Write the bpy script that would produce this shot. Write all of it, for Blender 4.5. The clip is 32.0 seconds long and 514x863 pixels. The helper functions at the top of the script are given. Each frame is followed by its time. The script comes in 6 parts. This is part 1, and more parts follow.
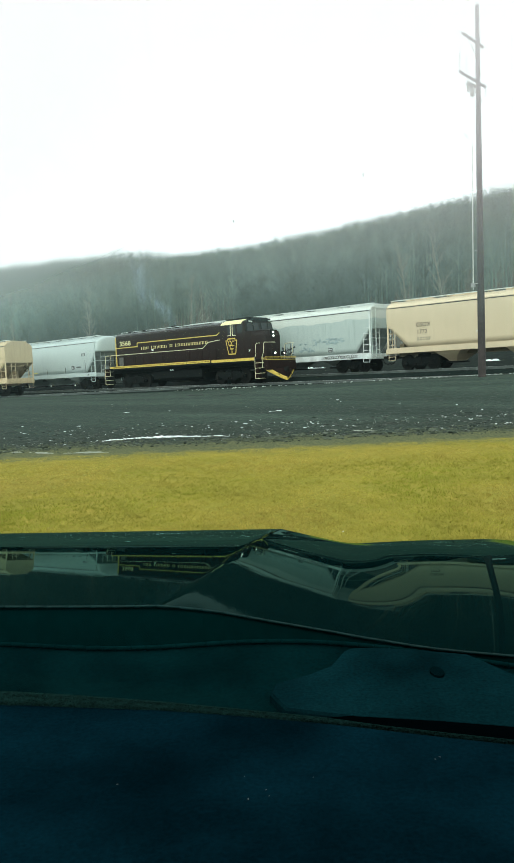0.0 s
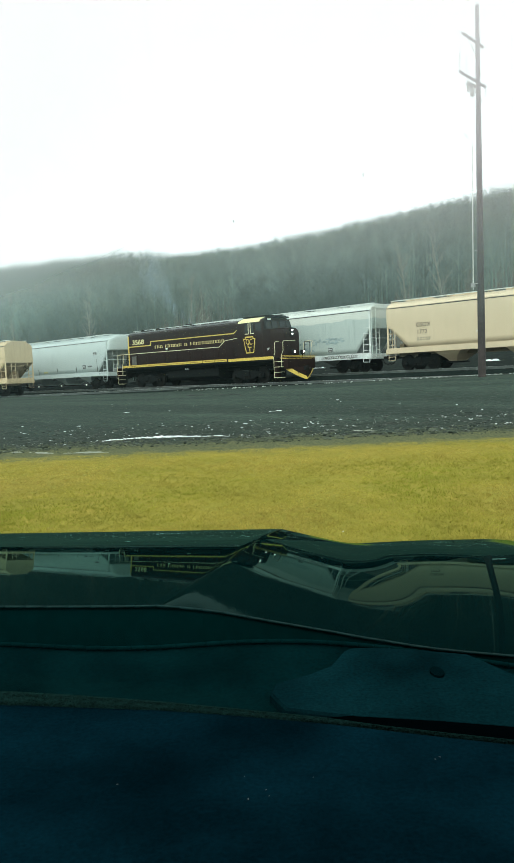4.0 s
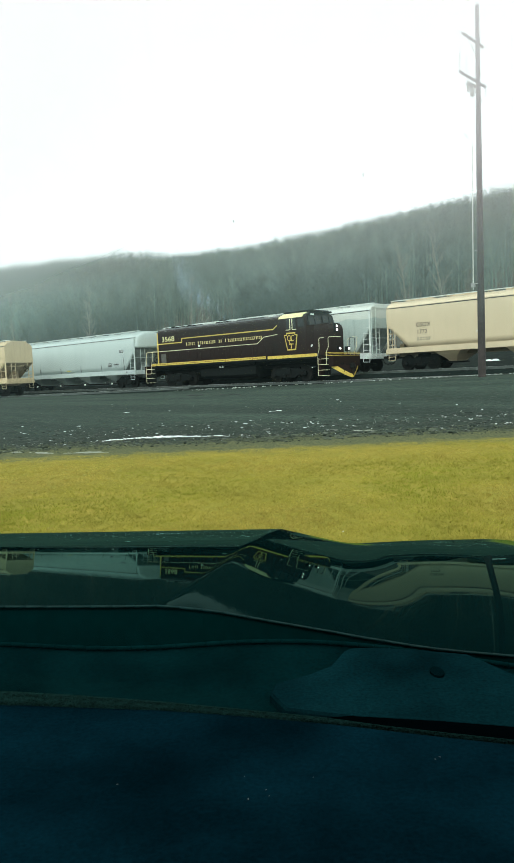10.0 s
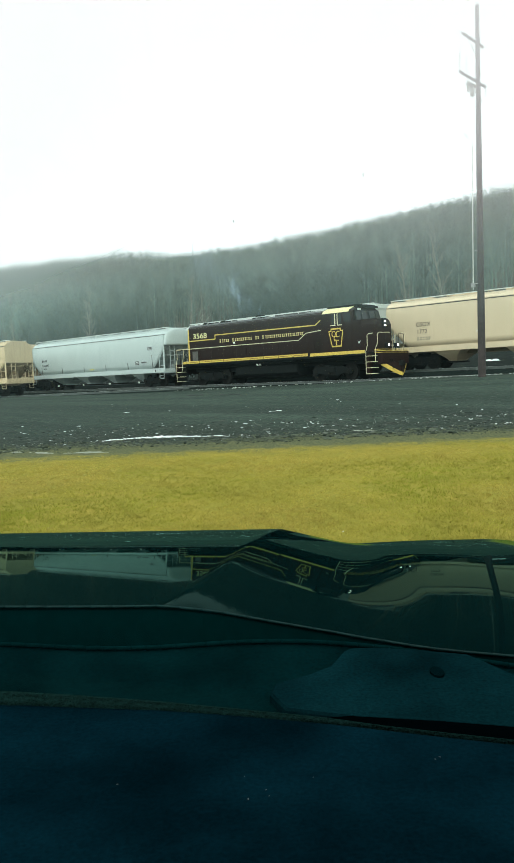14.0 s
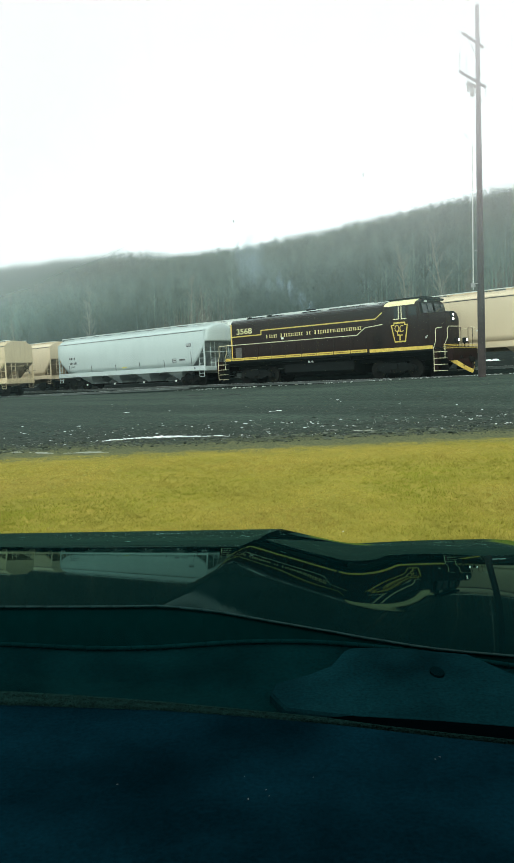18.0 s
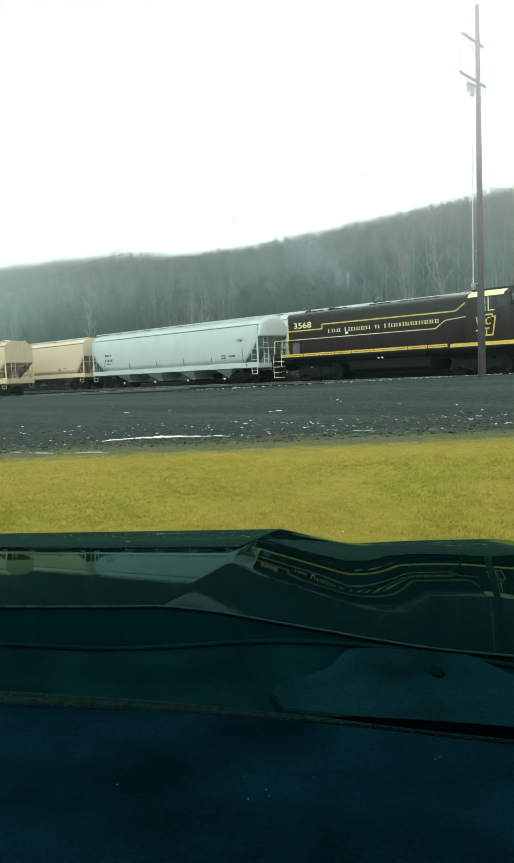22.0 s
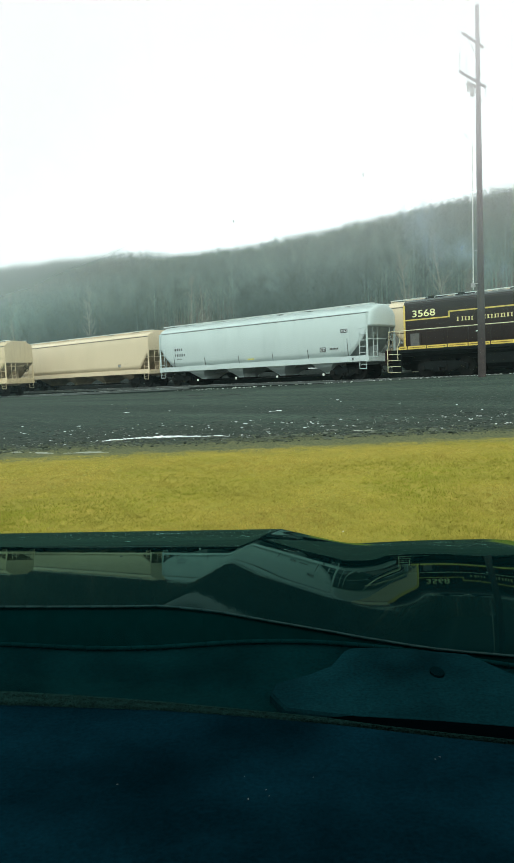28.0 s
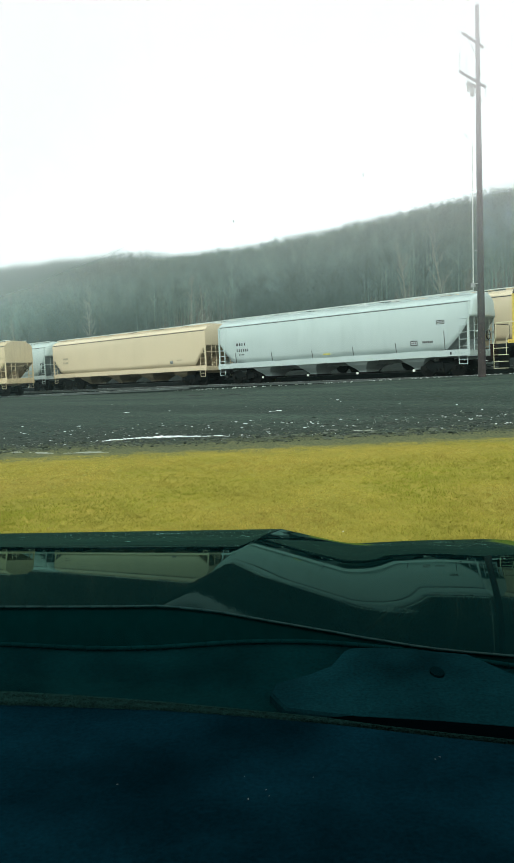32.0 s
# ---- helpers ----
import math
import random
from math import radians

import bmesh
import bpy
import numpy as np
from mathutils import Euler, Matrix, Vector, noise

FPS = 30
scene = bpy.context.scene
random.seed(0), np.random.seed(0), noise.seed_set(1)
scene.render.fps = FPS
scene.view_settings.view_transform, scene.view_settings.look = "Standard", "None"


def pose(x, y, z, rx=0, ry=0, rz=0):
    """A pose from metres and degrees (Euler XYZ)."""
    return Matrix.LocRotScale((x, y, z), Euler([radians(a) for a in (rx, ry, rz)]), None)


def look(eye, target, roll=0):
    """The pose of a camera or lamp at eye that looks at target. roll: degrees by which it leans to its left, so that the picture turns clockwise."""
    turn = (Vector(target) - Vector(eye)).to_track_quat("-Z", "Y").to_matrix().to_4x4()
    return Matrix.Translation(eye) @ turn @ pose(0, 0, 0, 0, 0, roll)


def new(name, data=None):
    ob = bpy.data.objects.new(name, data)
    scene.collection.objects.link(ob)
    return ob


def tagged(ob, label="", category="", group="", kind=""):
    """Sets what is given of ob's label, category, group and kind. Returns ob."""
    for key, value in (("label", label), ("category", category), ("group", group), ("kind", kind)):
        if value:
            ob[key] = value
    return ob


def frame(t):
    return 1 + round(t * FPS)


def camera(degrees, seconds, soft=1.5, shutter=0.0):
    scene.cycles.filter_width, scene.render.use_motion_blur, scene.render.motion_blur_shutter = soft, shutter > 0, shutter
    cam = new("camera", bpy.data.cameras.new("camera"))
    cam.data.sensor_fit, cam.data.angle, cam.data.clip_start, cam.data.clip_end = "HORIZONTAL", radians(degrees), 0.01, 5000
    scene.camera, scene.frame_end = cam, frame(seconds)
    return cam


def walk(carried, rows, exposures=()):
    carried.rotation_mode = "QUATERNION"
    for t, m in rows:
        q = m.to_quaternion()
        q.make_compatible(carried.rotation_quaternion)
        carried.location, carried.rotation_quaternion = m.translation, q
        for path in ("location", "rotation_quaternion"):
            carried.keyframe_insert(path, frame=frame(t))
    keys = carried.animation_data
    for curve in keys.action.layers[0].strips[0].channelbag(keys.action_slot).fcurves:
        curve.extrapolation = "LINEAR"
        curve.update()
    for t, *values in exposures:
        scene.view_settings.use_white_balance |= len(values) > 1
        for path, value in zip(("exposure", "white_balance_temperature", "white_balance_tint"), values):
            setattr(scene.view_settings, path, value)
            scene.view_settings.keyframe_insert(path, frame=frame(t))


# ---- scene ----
CZ = 0.34                                     # camera height over the rail heads
YAW, PITCH, LEAN = 42.5, -4.2, -2.43
FH = Vector((-math.sin(radians(YAW)), math.cos(radians(YAW)), 0))   # the car's heading
RT = Vector((math.cos(radians(YAW)), math.sin(radians(YAW)), 0))    # its right hand
EXPOSURE, BALANCE = 1.08, (6350, 3.5)
EYE = Vector((0, 0, CZ))

cam = camera(38.95, 32.0, soft=1.5)
VIEW = look(EYE, EYE + FH * math.cos(radians(PITCH)) + Vector((0, 0, math.sin(radians(PITCH)))), LEAN)
walk(cam, [(0.0, VIEW), (32.0, VIEW)], exposures=[(0.0, EXPOSURE, *BALANCE), (32.0, EXPOSURE, *BALANCE)])

# ---- world and light ----
world = bpy.data.worlds.new("overcast_sky")
scene.world = world
world.use_nodes = True
wt = world.node_tree
sky = wt.nodes.new("ShaderNodeTexSky")
sky.sky_type, sky.sun_disc = "NISHITA", False
sky.sun_elevation, sky.sun_rotation = radians(32), radians(150)
sky.air_density, sky.dust_density, sky.ozone_density = 1.0, 4.0, 1.0
hs = wt.nodes.new("ShaderNodeHueSaturation")
hs.inputs["Saturation"].default_value = 0.22
wt.links.new(sky.outputs[0], hs.inputs["Color"])
cloud = wt.nodes.new("ShaderNodeMix")             # a closed, even cloud cover over the clear sky
cloud.data_type = "RGBA"
cloud.inputs[0].default_value = 0.7
cloud.inputs[7].default_value = (7.6, 7.4, 7.6, 1)
wt.links.new(hs.outputs[0], cloud.inputs[6])
bg = wt.nodes["Background"]
wt.links.new(cloud.outputs[2], bg.inputs[0])
bg.inputs[1].default_value = 0.1
sun = new("sun", bpy.data.lights.new("sun", "SUN"))
sun.data.energy, sun.data.angle, sun.data.color = 0.8, radians(12), (1, 0.96, 0.9)
sun.matrix_world = look((0, 0, 50), (-20, 35, 10))

# ---- materials ----
MATS = {}


def mat(name, rgb, rough=0.7, metal=0.0, var=0.25, scale=6.0, bump=0.15, fine=60.0, coat=0.0, tint=None, spec=0.5):
    """A principled surface with two scales of mottling and a fine relief."""
    if name in MATS:
        return MATS[name]
    m = bpy.data.materials.new(name)
    m.use_nodes = True
    n, l = m.node_tree.nodes, m.node_tree.links
    p = n["Principled BSDF"]
    p.inputs["Roughness"].default_value, p.inputs["Metallic"].default_value = rough, metal
    p.inputs["Coat Weight"].default_value, p.inputs["Specular IOR Level"].default_value = coat, spec
    tc = n.new("ShaderNodeTexCoord")
    a, b = n.new("ShaderNodeTexNoise"), n.new("ShaderNodeTexNoise")
    a.inputs["Scale"].default_value, b.inputs["Scale"].default_value = scale, fine
    a.inputs["Detail"].default_value, b.inputs["Detail"].default_value = 5, 3
    l.new(tc.outputs["Object"], a.inputs["Vector"]), l.new(tc.outputs["Object"], b.inputs["Vector"])
    mix, mul = n.new("ShaderNodeMix"), n.new("ShaderNodeMix")
    mix.data_type = mul.data_type = "RGBA"
    dark = tint or tuple(c * (1 - var) for c in rgb)
    light = tuple(min(1, c * (1 + var * 0.6)) for c in rgb)
    mix.inputs[6].default_value, mix.inputs[7].default_value = (*dark, 1), (*light, 1)
    ramp = n.new("ShaderNodeMapRange")
    ramp.inputs[1].default_value, ramp.inputs[2].default_value = 0.3, 0.7
    l.new(a.outputs[0], ramp.inputs[0]), l.new(ramp.outputs[0], mix.inputs[0])
    mul.blend_type = "OVERLAY"
    mul.inputs[0].default_value = min(1, var * 1.2)
    l.new(mix.outputs[2], mul.inputs[6]), l.new(b.outputs[0], mul.inputs[7])
    l.new(mul.outputs[2], p.inputs["Base Color"])
    if bump:
        bu = n.new("ShaderNodeBump")
        bu.inputs["Strength"].default_value, bu.inputs["Distance"].default_value = bump, 0.01
        l.new(b.outputs[0], bu.inputs["Height"]), l.new(bu.outputs[0], p.inputs["Normal"])
    MATS[name] = m
    return m


# ---- helpers of this scene ----
def part(name, bm, material, parent=None, label="", smooth=False):
    """Links a bmesh as one mesh object, under a thing or a part."""
    me = bpy.data.meshes.new(name)
    bm.to_mesh(me)
    bm.free()
    me.materials.append(material)
    if smooth:
        for f in me.polygons:
            f.use_smooth = True
    ob = new(name, me)
    if parent:
        ob.parent = parent
    if label:
        ob["label"] = label
    return ob


def box(bm, x0, x1, y0, y1, z0, z1, bev=0.0):
    m = Matrix.LocRotScale(((x0 + x1) / 2, (y0 + y1) / 2, (z0 + z1) / 2), None, (abs(x1 - x0), abs(y1 - y0), abs(z1 - z0)))
    r = bmesh.ops.create_cube(bm, size=1, matrix=m)
    if bev:
        es = list({e for v in r["verts"] for e in v.link_edges})
        bmesh.ops.bevel(bm, geom=es, offset=bev, segments=2, affect="EDGES", profile=0.5)
    return bm


def tube(bm, a, b, r, r2=None, seg=8):
    """A round bar from a to b."""
    a, b = Vector(a), Vector(b)
    d = b - a
    m = Matrix.Translation((a + b) / 2) @ d.to_track_quat("Z", "Y").to_matrix().to_4x4()
    bmesh.ops.create_cone(bm, cap_ends=True, segments=seg, radius1=r, radius2=r if r2 is None else r2, depth=d.length, matrix=m)
    return bm


def pipe(bm, pts, r, seg=6):
    for a, b in zip(pts, pts[1:]):
        tube(bm, a, b, r, seg=seg)
    return bm


def loft(bm, rings, caps=True, closed=True):
    """Skins rings of points (each a list of the same length)."""
    vs = [[bm.verts.new(p) for p in ring] for ring in rings]
    n = len(vs[0])
    for a, b in zip(vs, vs[1:]):
        for i in range(n if closed else n - 1):
            j = (i + 1) % n
            bm.faces.new((a[i], a[j], b[j], b[i]))
    if caps and closed:
        bm.faces.new(vs[0][::-1])
        bm.faces.new(vs[-1])
    bmesh.ops.recalc_face_normals(bm, faces=bm.faces)
    return bm


def lerp(x, pts):
    """Straight-line interpolation in a table of (x, value)."""
    if x <= pts[0][0]:
        return pts[0][1]
    for (a, p), (b, q) in zip(pts, pts[1:]):
        if x <= b:
            return p + (q - p) * (x - a) / (b - a)
    return pts[-1][1]


def smooth(x, a, b):
    t = min(1, max(0, (x - a) / (b - a)))
    return t * t * (3 - 2 * t)


# ---- ground ----
TRACK_Y = {"spur": 30.5, "main": 37.16, "far": 41.15}
RAIL_Z = {"spur": -0.21, "main": 0.0, "far": 0.44}
RIDGE = [(-1300, 178), (-910, 148), (-803, 137), (-710, 129), (-639, 124), (-576, 116.5), (-539, 107.5), (-503, 104), (-446, 99.7), (-333, 99.5), (-260, 99.5), (-209, 98.5), (100, 108), (600, 130)]


def ground_z(x, y):
    d = x * FH.x + y * FH.y
    near = lerp(d, [(-50, -1.1), (6, -1.05), (13, -0.87), (20, -0.66), (30, -0.45), (60, -0.4)])
    bed = lerp(y, [(28, -0.4), (33.5, -0.38), (35.6, -0.2), (38.8, -0.18), (39.8, 0.1), (43, 0.12), (45.5, -0.05), (52, 1.3), (60, 2.4), (90, 4.2)])
    t = smooth(y, 26, 33)
    z = near * (1 - t) + bed * t
    if 18 < y < 37:
        z += 0.016 * min(30, max(0, x + 38)) * smooth(y, 18, 29) * (1 - smooth(y, 33.8, 36))
    if y > 90:
        hill = lerp(x, RIDGE)
        t = min(1, max(0, (y - 90) / 410))
        z = z + hill * (0.8 * t + 0.2 * t * t * (3 - 2 * t))
        z += 5 * noise.noise((x * 0.008, y * 0.008, 0)) * smooth(y, 100, 200) * (1 - smooth(y, 380, 480))
    return z


def ground_sheet():
    xs = sorted(set([-2500, -1500, -1000, -800] + [-1200, -1100] + [-1000 + 20 * i for i in range(46)] + [-100 + 2 * i for i in range(61)] + [25 + 12 * i for i in range(10)] + [200, 400, 800, 1500, 2500]))
    ys = sorted(set([-2000, -800, -300, -100, -40, -20] + [-10 + 1.0 * i for i in range(61)] + [51 + 12 * i for i in range(43)] + [600, 800, 1200, 2500]))
    bm = bmesh.new()
    vs = [[bm.verts.new((x, y, ground_z(x, y))) for y in ys] for x in xs]
    for a, b in zip(vs, vs[1:]):
        for i in range(len(ys) - 1):
            bm.faces.new((a[i], b[i], b[i + 1], a[i + 1]))
    return bm


def ground_material():
    """Dry grass near the car, cinder gravel on the lot, ballast at the rails, leaf litter on the hill."""
    m = bpy.data.materials.new("ground_cover")
    m.use_nodes = True
    n, l = m.node_tree.nodes, m.node_tree.links
    p = n["Principled BSDF"]
    p.inputs["Roughness"].default_value = 0.95
    p.inputs["Specular IOR Level"].default_value = 0.04
    geo = n.new("ShaderNodeNewGeometry")

    def noise_of(scale, detail=4, stretch=None):
        t = n.new("ShaderNodeTexNoise")
        t.inputs["Scale"].default_value, t.inputs["Detail"].default_value = scale, detail
        if stretch:
            mp = n.new("ShaderNodeMapping")
            mp.inputs["Rotation"].default_value = (0, 0, radians(stretch[2]))
            mp.inputs["Scale"].default_value = (stretch[0], stretch[1], 1)
            l.new(geo.outputs["Position"], mp.inputs[0]), l.new(mp.outputs[0], t.inputs["Vector"])
        else:
            l.new(geo.outputs["Position"], t.inputs["Vector"])
        return t.outputs[0]

    def math_of(op, a, c):
        t = n.new("ShaderNodeMath")
        t.operation = op
        for k, v in ((0, a), (1, c)):
            if isinstance(v, (int, float)):
                t.inputs[k].default_value = v
            else:
                l.new(v, t.inputs[k])
        return t.outputs[0]

    def ramp_of(v, a, c):
        t = n.new("ShaderNodeMapRange")
        t.inputs[1].default_value, t.inputs[2].default_value = a, c
        l.new(v, t.inputs[0])
        return t.outputs[0]

    def mix_of(f, a, c):
        t = n.new("ShaderNodeMix")
        t.data_type = "RGBA"
        l.new(f, t.inputs[0])
        for k, v in ((6, a), (7, c)):
            if isinstance(v, tuple):
                t.inputs[k].default_value = (*v, 1)
            else:
                l.new(v, t.inputs[k])
        return t.outputs[2]

    dot = n.new("ShaderNodeVectorMath")
    dot.operation = "DOT_PRODUCT"
    dot.inputs[1].default_value = FH
    l.new(geo.outputs["Position"], dot.inputs[0])
    d = dot.outputs["Value"]
    sep = n.new("ShaderNodeSeparateXYZ")
    l.new(geo.outputs["Position"], sep.inputs[0])
    wide, mid, fine = noise_of(0.35), noise_of(2.2), noise_of(22)
    streak = noise_of(0.5, 5, (0.25, 1.6, -YAW))
    grass = mix_of(ramp_of(noise_of(0.55, 4, (0.85, 1.05, -YAW)), 0.35, 0.65), (0.215, 0.188, 0.024), (0.315, 0.238, 0.045))
    grass = mix_of(ramp_of(wide, 0.42, 0.62), grass, mix_of(ramp_of(noise_of(1.1), 0.35, 0.7), (0.315, 0.232, 0.045), (0.235, 0.2, 0.03)))
    grass = mix_of(ramp_of(mid, 0.35, 0.7), grass, (0.2, 0.182, 0.027))
    grass = mix_of(ramp_of(fine, 0.45, 0.75), grass, (0.315, 0.245, 0.048))
    grass = mix_of(ramp_of(noise_of(50, 3), 0.45, 0.7), grass, (0.195, 0.175, 0.028))
    grit = mix_of(ramp_of(streak, 0.35, 0.7), (0.026, 0.044, 0.034), (0.060, 0.087, 0.068))
    grit = mix_of(ramp_of(noise_of(0.22, 4, (0.16, 1.5, -YAW + 6)), 0.42, 0.62), grit, (0.022, 0.035, 0.028))
    grit = mix_of(ramp_of(mid, 0.4, 0.75), grit, (0.035, 0.051, 0.041))
    wet = math_of("MULTIPLY", ramp_of(math_of("ADD", d, math_of("MULTIPLY", streak, 3.0)), 20.5, 17.5), ramp_of(noise_of(0.9, 5, (0.5, 1.3, -YAW)), 0.25, 0.6))
    grit = mix_of(wet, grit, mix_of(ramp_of(noise_of(9, 4), 0.4, 0.65), (0.016, 0.024, 0.018), (0.044, 0.056, 0.042)))
    grit = mix_of(ramp_of(noise_of(35, 2), 0.58, 0.66), grit, (0.085, 0.092, 0.083))
    grit = mix_of(ramp_of(noise_of(7, 5), 0.5, 0.68), grit, (0.022, 0.028, 0.023))
    grit = mix_of(ramp_of(noise_of(16, 3), 0.58, 0.7), grit, (0.014, 0.018, 0.015))
    edge = math_of("ADD", d, math_of("MULTIPLY", math_of("SUBTRACT", mid, 0.5), 1.6))
    mud = mix_of(ramp_of(fine, 0.4, 0.7), (0.062, 0.07, 0.036), (0.145, 0.145, 0.072))
    col = mix_of(ramp_of(edge, 11.8, 12.9), grass, mud)
    col = mix_of(ramp_of(edge, 13.6, 14.4), col, grit)
    litter = mix_of(ramp_of(noise_of(0.08), 0.3, 0.7), (0.07, 0.07, 0.058), (0.1, 0.1, 0.085))
    # track bed and bank near black: shade below the cars is put into the colour
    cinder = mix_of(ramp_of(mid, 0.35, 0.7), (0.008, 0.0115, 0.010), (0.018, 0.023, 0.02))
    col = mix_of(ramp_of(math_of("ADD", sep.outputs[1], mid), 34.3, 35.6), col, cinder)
    col = mix_of(ramp_of(sep.outputs[1], 60, 90), col, litter)
    l.new(col, p.inputs["Base Color"])
    bu = n.new("ShaderNodeBump")
    bu.inputs["Strength"].default_value, bu.inputs["Distance"].default_value = 0.5, 0.014
    l.new(math_of("ADD", fine, math_of("MULTIPLY", mid, 1.5)), bu.inputs["Height"])
    l.new(math_of("ADD", math_of("MULTIPLY", ramp_of(edge, 12.4, 13.6), 0.4), 0.04), bu.inputs["Strength"])
    l.new(bu.outputs[0], p.inputs["Normal"])
    return m


def by_island(name, dark, light, rough=0.9, patch=None, thin=0.0, clump=None):
    """Woods, grass and stones: each piece takes its own shade."""
    m = bpy.data.materials.new(name)
    m.use_nodes = True
    n, l = m.node_tree.nodes, m.node_tree.links
    p = n["Principled BSDF"]
    p.inputs["Roughness"].default_value = rough
    p.inputs["Specular IOR Level"].default_value = 0.03 if thin else 0.2
    geo, mix = n.new("ShaderNodeNewGeometry"), n.new("ShaderNodeMix")
    mix.data_type = "RGBA"
    mix.inputs[6].default_value, mix.inputs[7].default_value = (*dark, 1), (*light, 1)
    l.new(geo.outputs["Random Per Island"], mix.inputs[0])
    col = mix.outputs[2]
    if patch:
        nz, mr, mx = n.new("ShaderNodeTexNoise"), n.new("ShaderNodeMapRange"), n.new("ShaderNodeMix")
        nz.inputs["Scale"].default_value, nz.inputs["Detail"].default_value = patch[1], 4
        mr.inputs[1].default_value, mr.inputs[2].default_value = 0.4, 0.65
        mx.data_type, mx.blend_type = "RGBA", "MULTIPLY"
        mx.inputs[7].default_value = (*patch[0], 1)
        l.new(geo.outputs["Position"], nz.inputs["Vector"]), l.new(nz.outputs[0], mr.inputs[0]), l.new(mr.outputs[0], mx.inputs[0]), l.new(col, mx.inputs[6])
        col = mx.outputs[2]
    if clump:                                     # crowns and stands differ in shade
        nz, mr, mx = n.new("ShaderNodeTexNoise"), n.new("ShaderNodeMapRange"), n.new("ShaderNodeMix")
        nz.inputs["Scale"].default_value, nz.inputs["Detail"].default_value, nz.inputs["Roughness"].default_value = clump[0], 3, 0.65
        mr.inputs[1].default_value, mr.inputs[2].default_value, mr.inputs[3].default_value, mr.inputs[4].default_value = 0.34, 0.66, clump[1], clump[2]
        mx.data_type, mx.blend_type = "RGBA", "MULTIPLY"
        mx.inputs[0].default_value = 1
        l.new(geo.outputs["Position"], nz.inputs["Vector"]), l.new(nz.outputs[0], mr.inputs[0]), l.new(mr.outputs[0], mx.inputs[7]), l.new(col, mx.inputs[6])
        col = mx.outputs[2]
    l.new(col, p.inputs["Base Color"])
    if thin:                                      # blades let light through
        tl, mx = n.new("ShaderNodeBsdfTranslucent"), n.new("ShaderNodeMixShader")
        mx.inputs[0].default_value = thin
        l.new(col, tl.inputs[0]), l.new(p.outputs[0], mx.inputs[1]), l.new(tl.outputs[0], mx.inputs[2]), l.new(mx.outputs[0], n["Material Output"].inputs[0])
    return m


def paint(name, rgb, grime=(0.16, 0.13, 0.09), rough=0.5, dirt=0.45, spec=0.5, band=None):
    """Weathered freight-car paint: faded patches, runs of rust and dust that hang down the sides. band: a paler repainted strip above that height."""
    m = bpy.data.materials.new(name)
    m.use_nodes = True
    n, l = m.node_tree.nodes, m.node_tree.links
    p = n["Principled BSDF"]
    p.inputs["Roughness"].default_value, p.inputs["Specular IOR Level"].default_value = rough, spec
    tc, mp = n.new("ShaderNodeTexCoord"), n.new("ShaderNodeMapping")
    mp.inputs["Scale"].default_value = (2.2, 2.2, 0.25)
    l.new(tc.outputs["Object"], mp.inputs[0])
    runs, cloud, grain = n.new("ShaderNodeTexNoise"), n.new("ShaderNodeTexNoise"), n.new("ShaderNodeTexNoise")
    runs.inputs["Scale"].default_value, runs.inputs["Detail"].default_value = 2.0, 6
    cloud.inputs["Scale"].default_value, cloud.inputs["Detail"].default_value = 0.7, 4
    grain.inputs["Scale"].default_value = 45
    l.new(mp.outputs[0], runs.inputs["Vector"])
    l.new(tc.outputs["Object"], cloud.inputs["Vector"]), l.new(tc.outputs["Object"], grain.inputs["Vector"])
    r1, r2 = n.new("ShaderNodeMapRange"), n.new("ShaderNodeMapRange")
    r1.inputs[1].default_value, r1.inputs[2].default_value, r1.inputs[4].default_value = 0.5, 0.8, dirt
    r2.inputs[1].default_value, r2.inputs[2].default_value, r2.inputs[4].default_value = 0.4, 0.7, 0.5
    l.new(runs.outputs[0], r1.inputs[0]), l.new(cloud.outputs[0], r2.inputs[0])
    a, c = n.new("ShaderNodeMix"), n.new("ShaderNodeMix")
    a.data_type = c.data_type = "RGBA"
    a.inputs[6].default_value, a.inputs[7].default_value = (*rgb, 1), (*(x * 0.86 for x in rgb), 1)
    c.inputs[7].default_value = (*grime, 1)
    l.new(r2.outputs[0], a.inputs[0]), l.new(a.outputs[2], c.inputs[6]), l.new(r1.outputs[0], c.inputs[0])
    col = c.outputs[2]
    if band:
        sep, ad, wv, mr, bx = n.new("ShaderNodeSeparateXYZ"), n.new("ShaderNodeMath"), n.new("ShaderNodeMath"), n.new("ShaderNodeMapRange"), n.new("ShaderNodeMix")
        bx.data_type, ad.operation, wv.operation = "RGBA", "ADD", "MULTIPLY"
        wv.inputs[1].default_value = 0.7
        bx.inputs[7].default_value = (*band[1], 1)
        mr.inputs[1].default_value, mr.inputs[2].default_value, mr.inputs[4].default_value = band[0] + 0.32, band[0] + 0.38, 0.85
        l.new(tc.outputs["Object"], sep.inputs[0]), l.new(cloud.outputs[0], wv.inputs[0]), l.new(wv.outputs[0], ad.inputs[0]), l.new(sep.outputs[2], ad.inputs[1])
        l.new(ad.outputs[0], mr.inputs[0]), l.new(mr.outputs[0], bx.inputs[0]), l.new(col, bx.inputs[6])
        col = bx.outputs[2]
    l.new(col, p.inputs["Base Color"])
    bu = n.new("ShaderNodeBump")
    bu.inputs["Strength"].default_value, bu.inputs["Distance"].default_value = 0.08, 0.01
    l.new(grain.outputs[0], bu.inputs["Height"]), l.new(bu.outputs[0], p.inputs["Normal"])
    return m


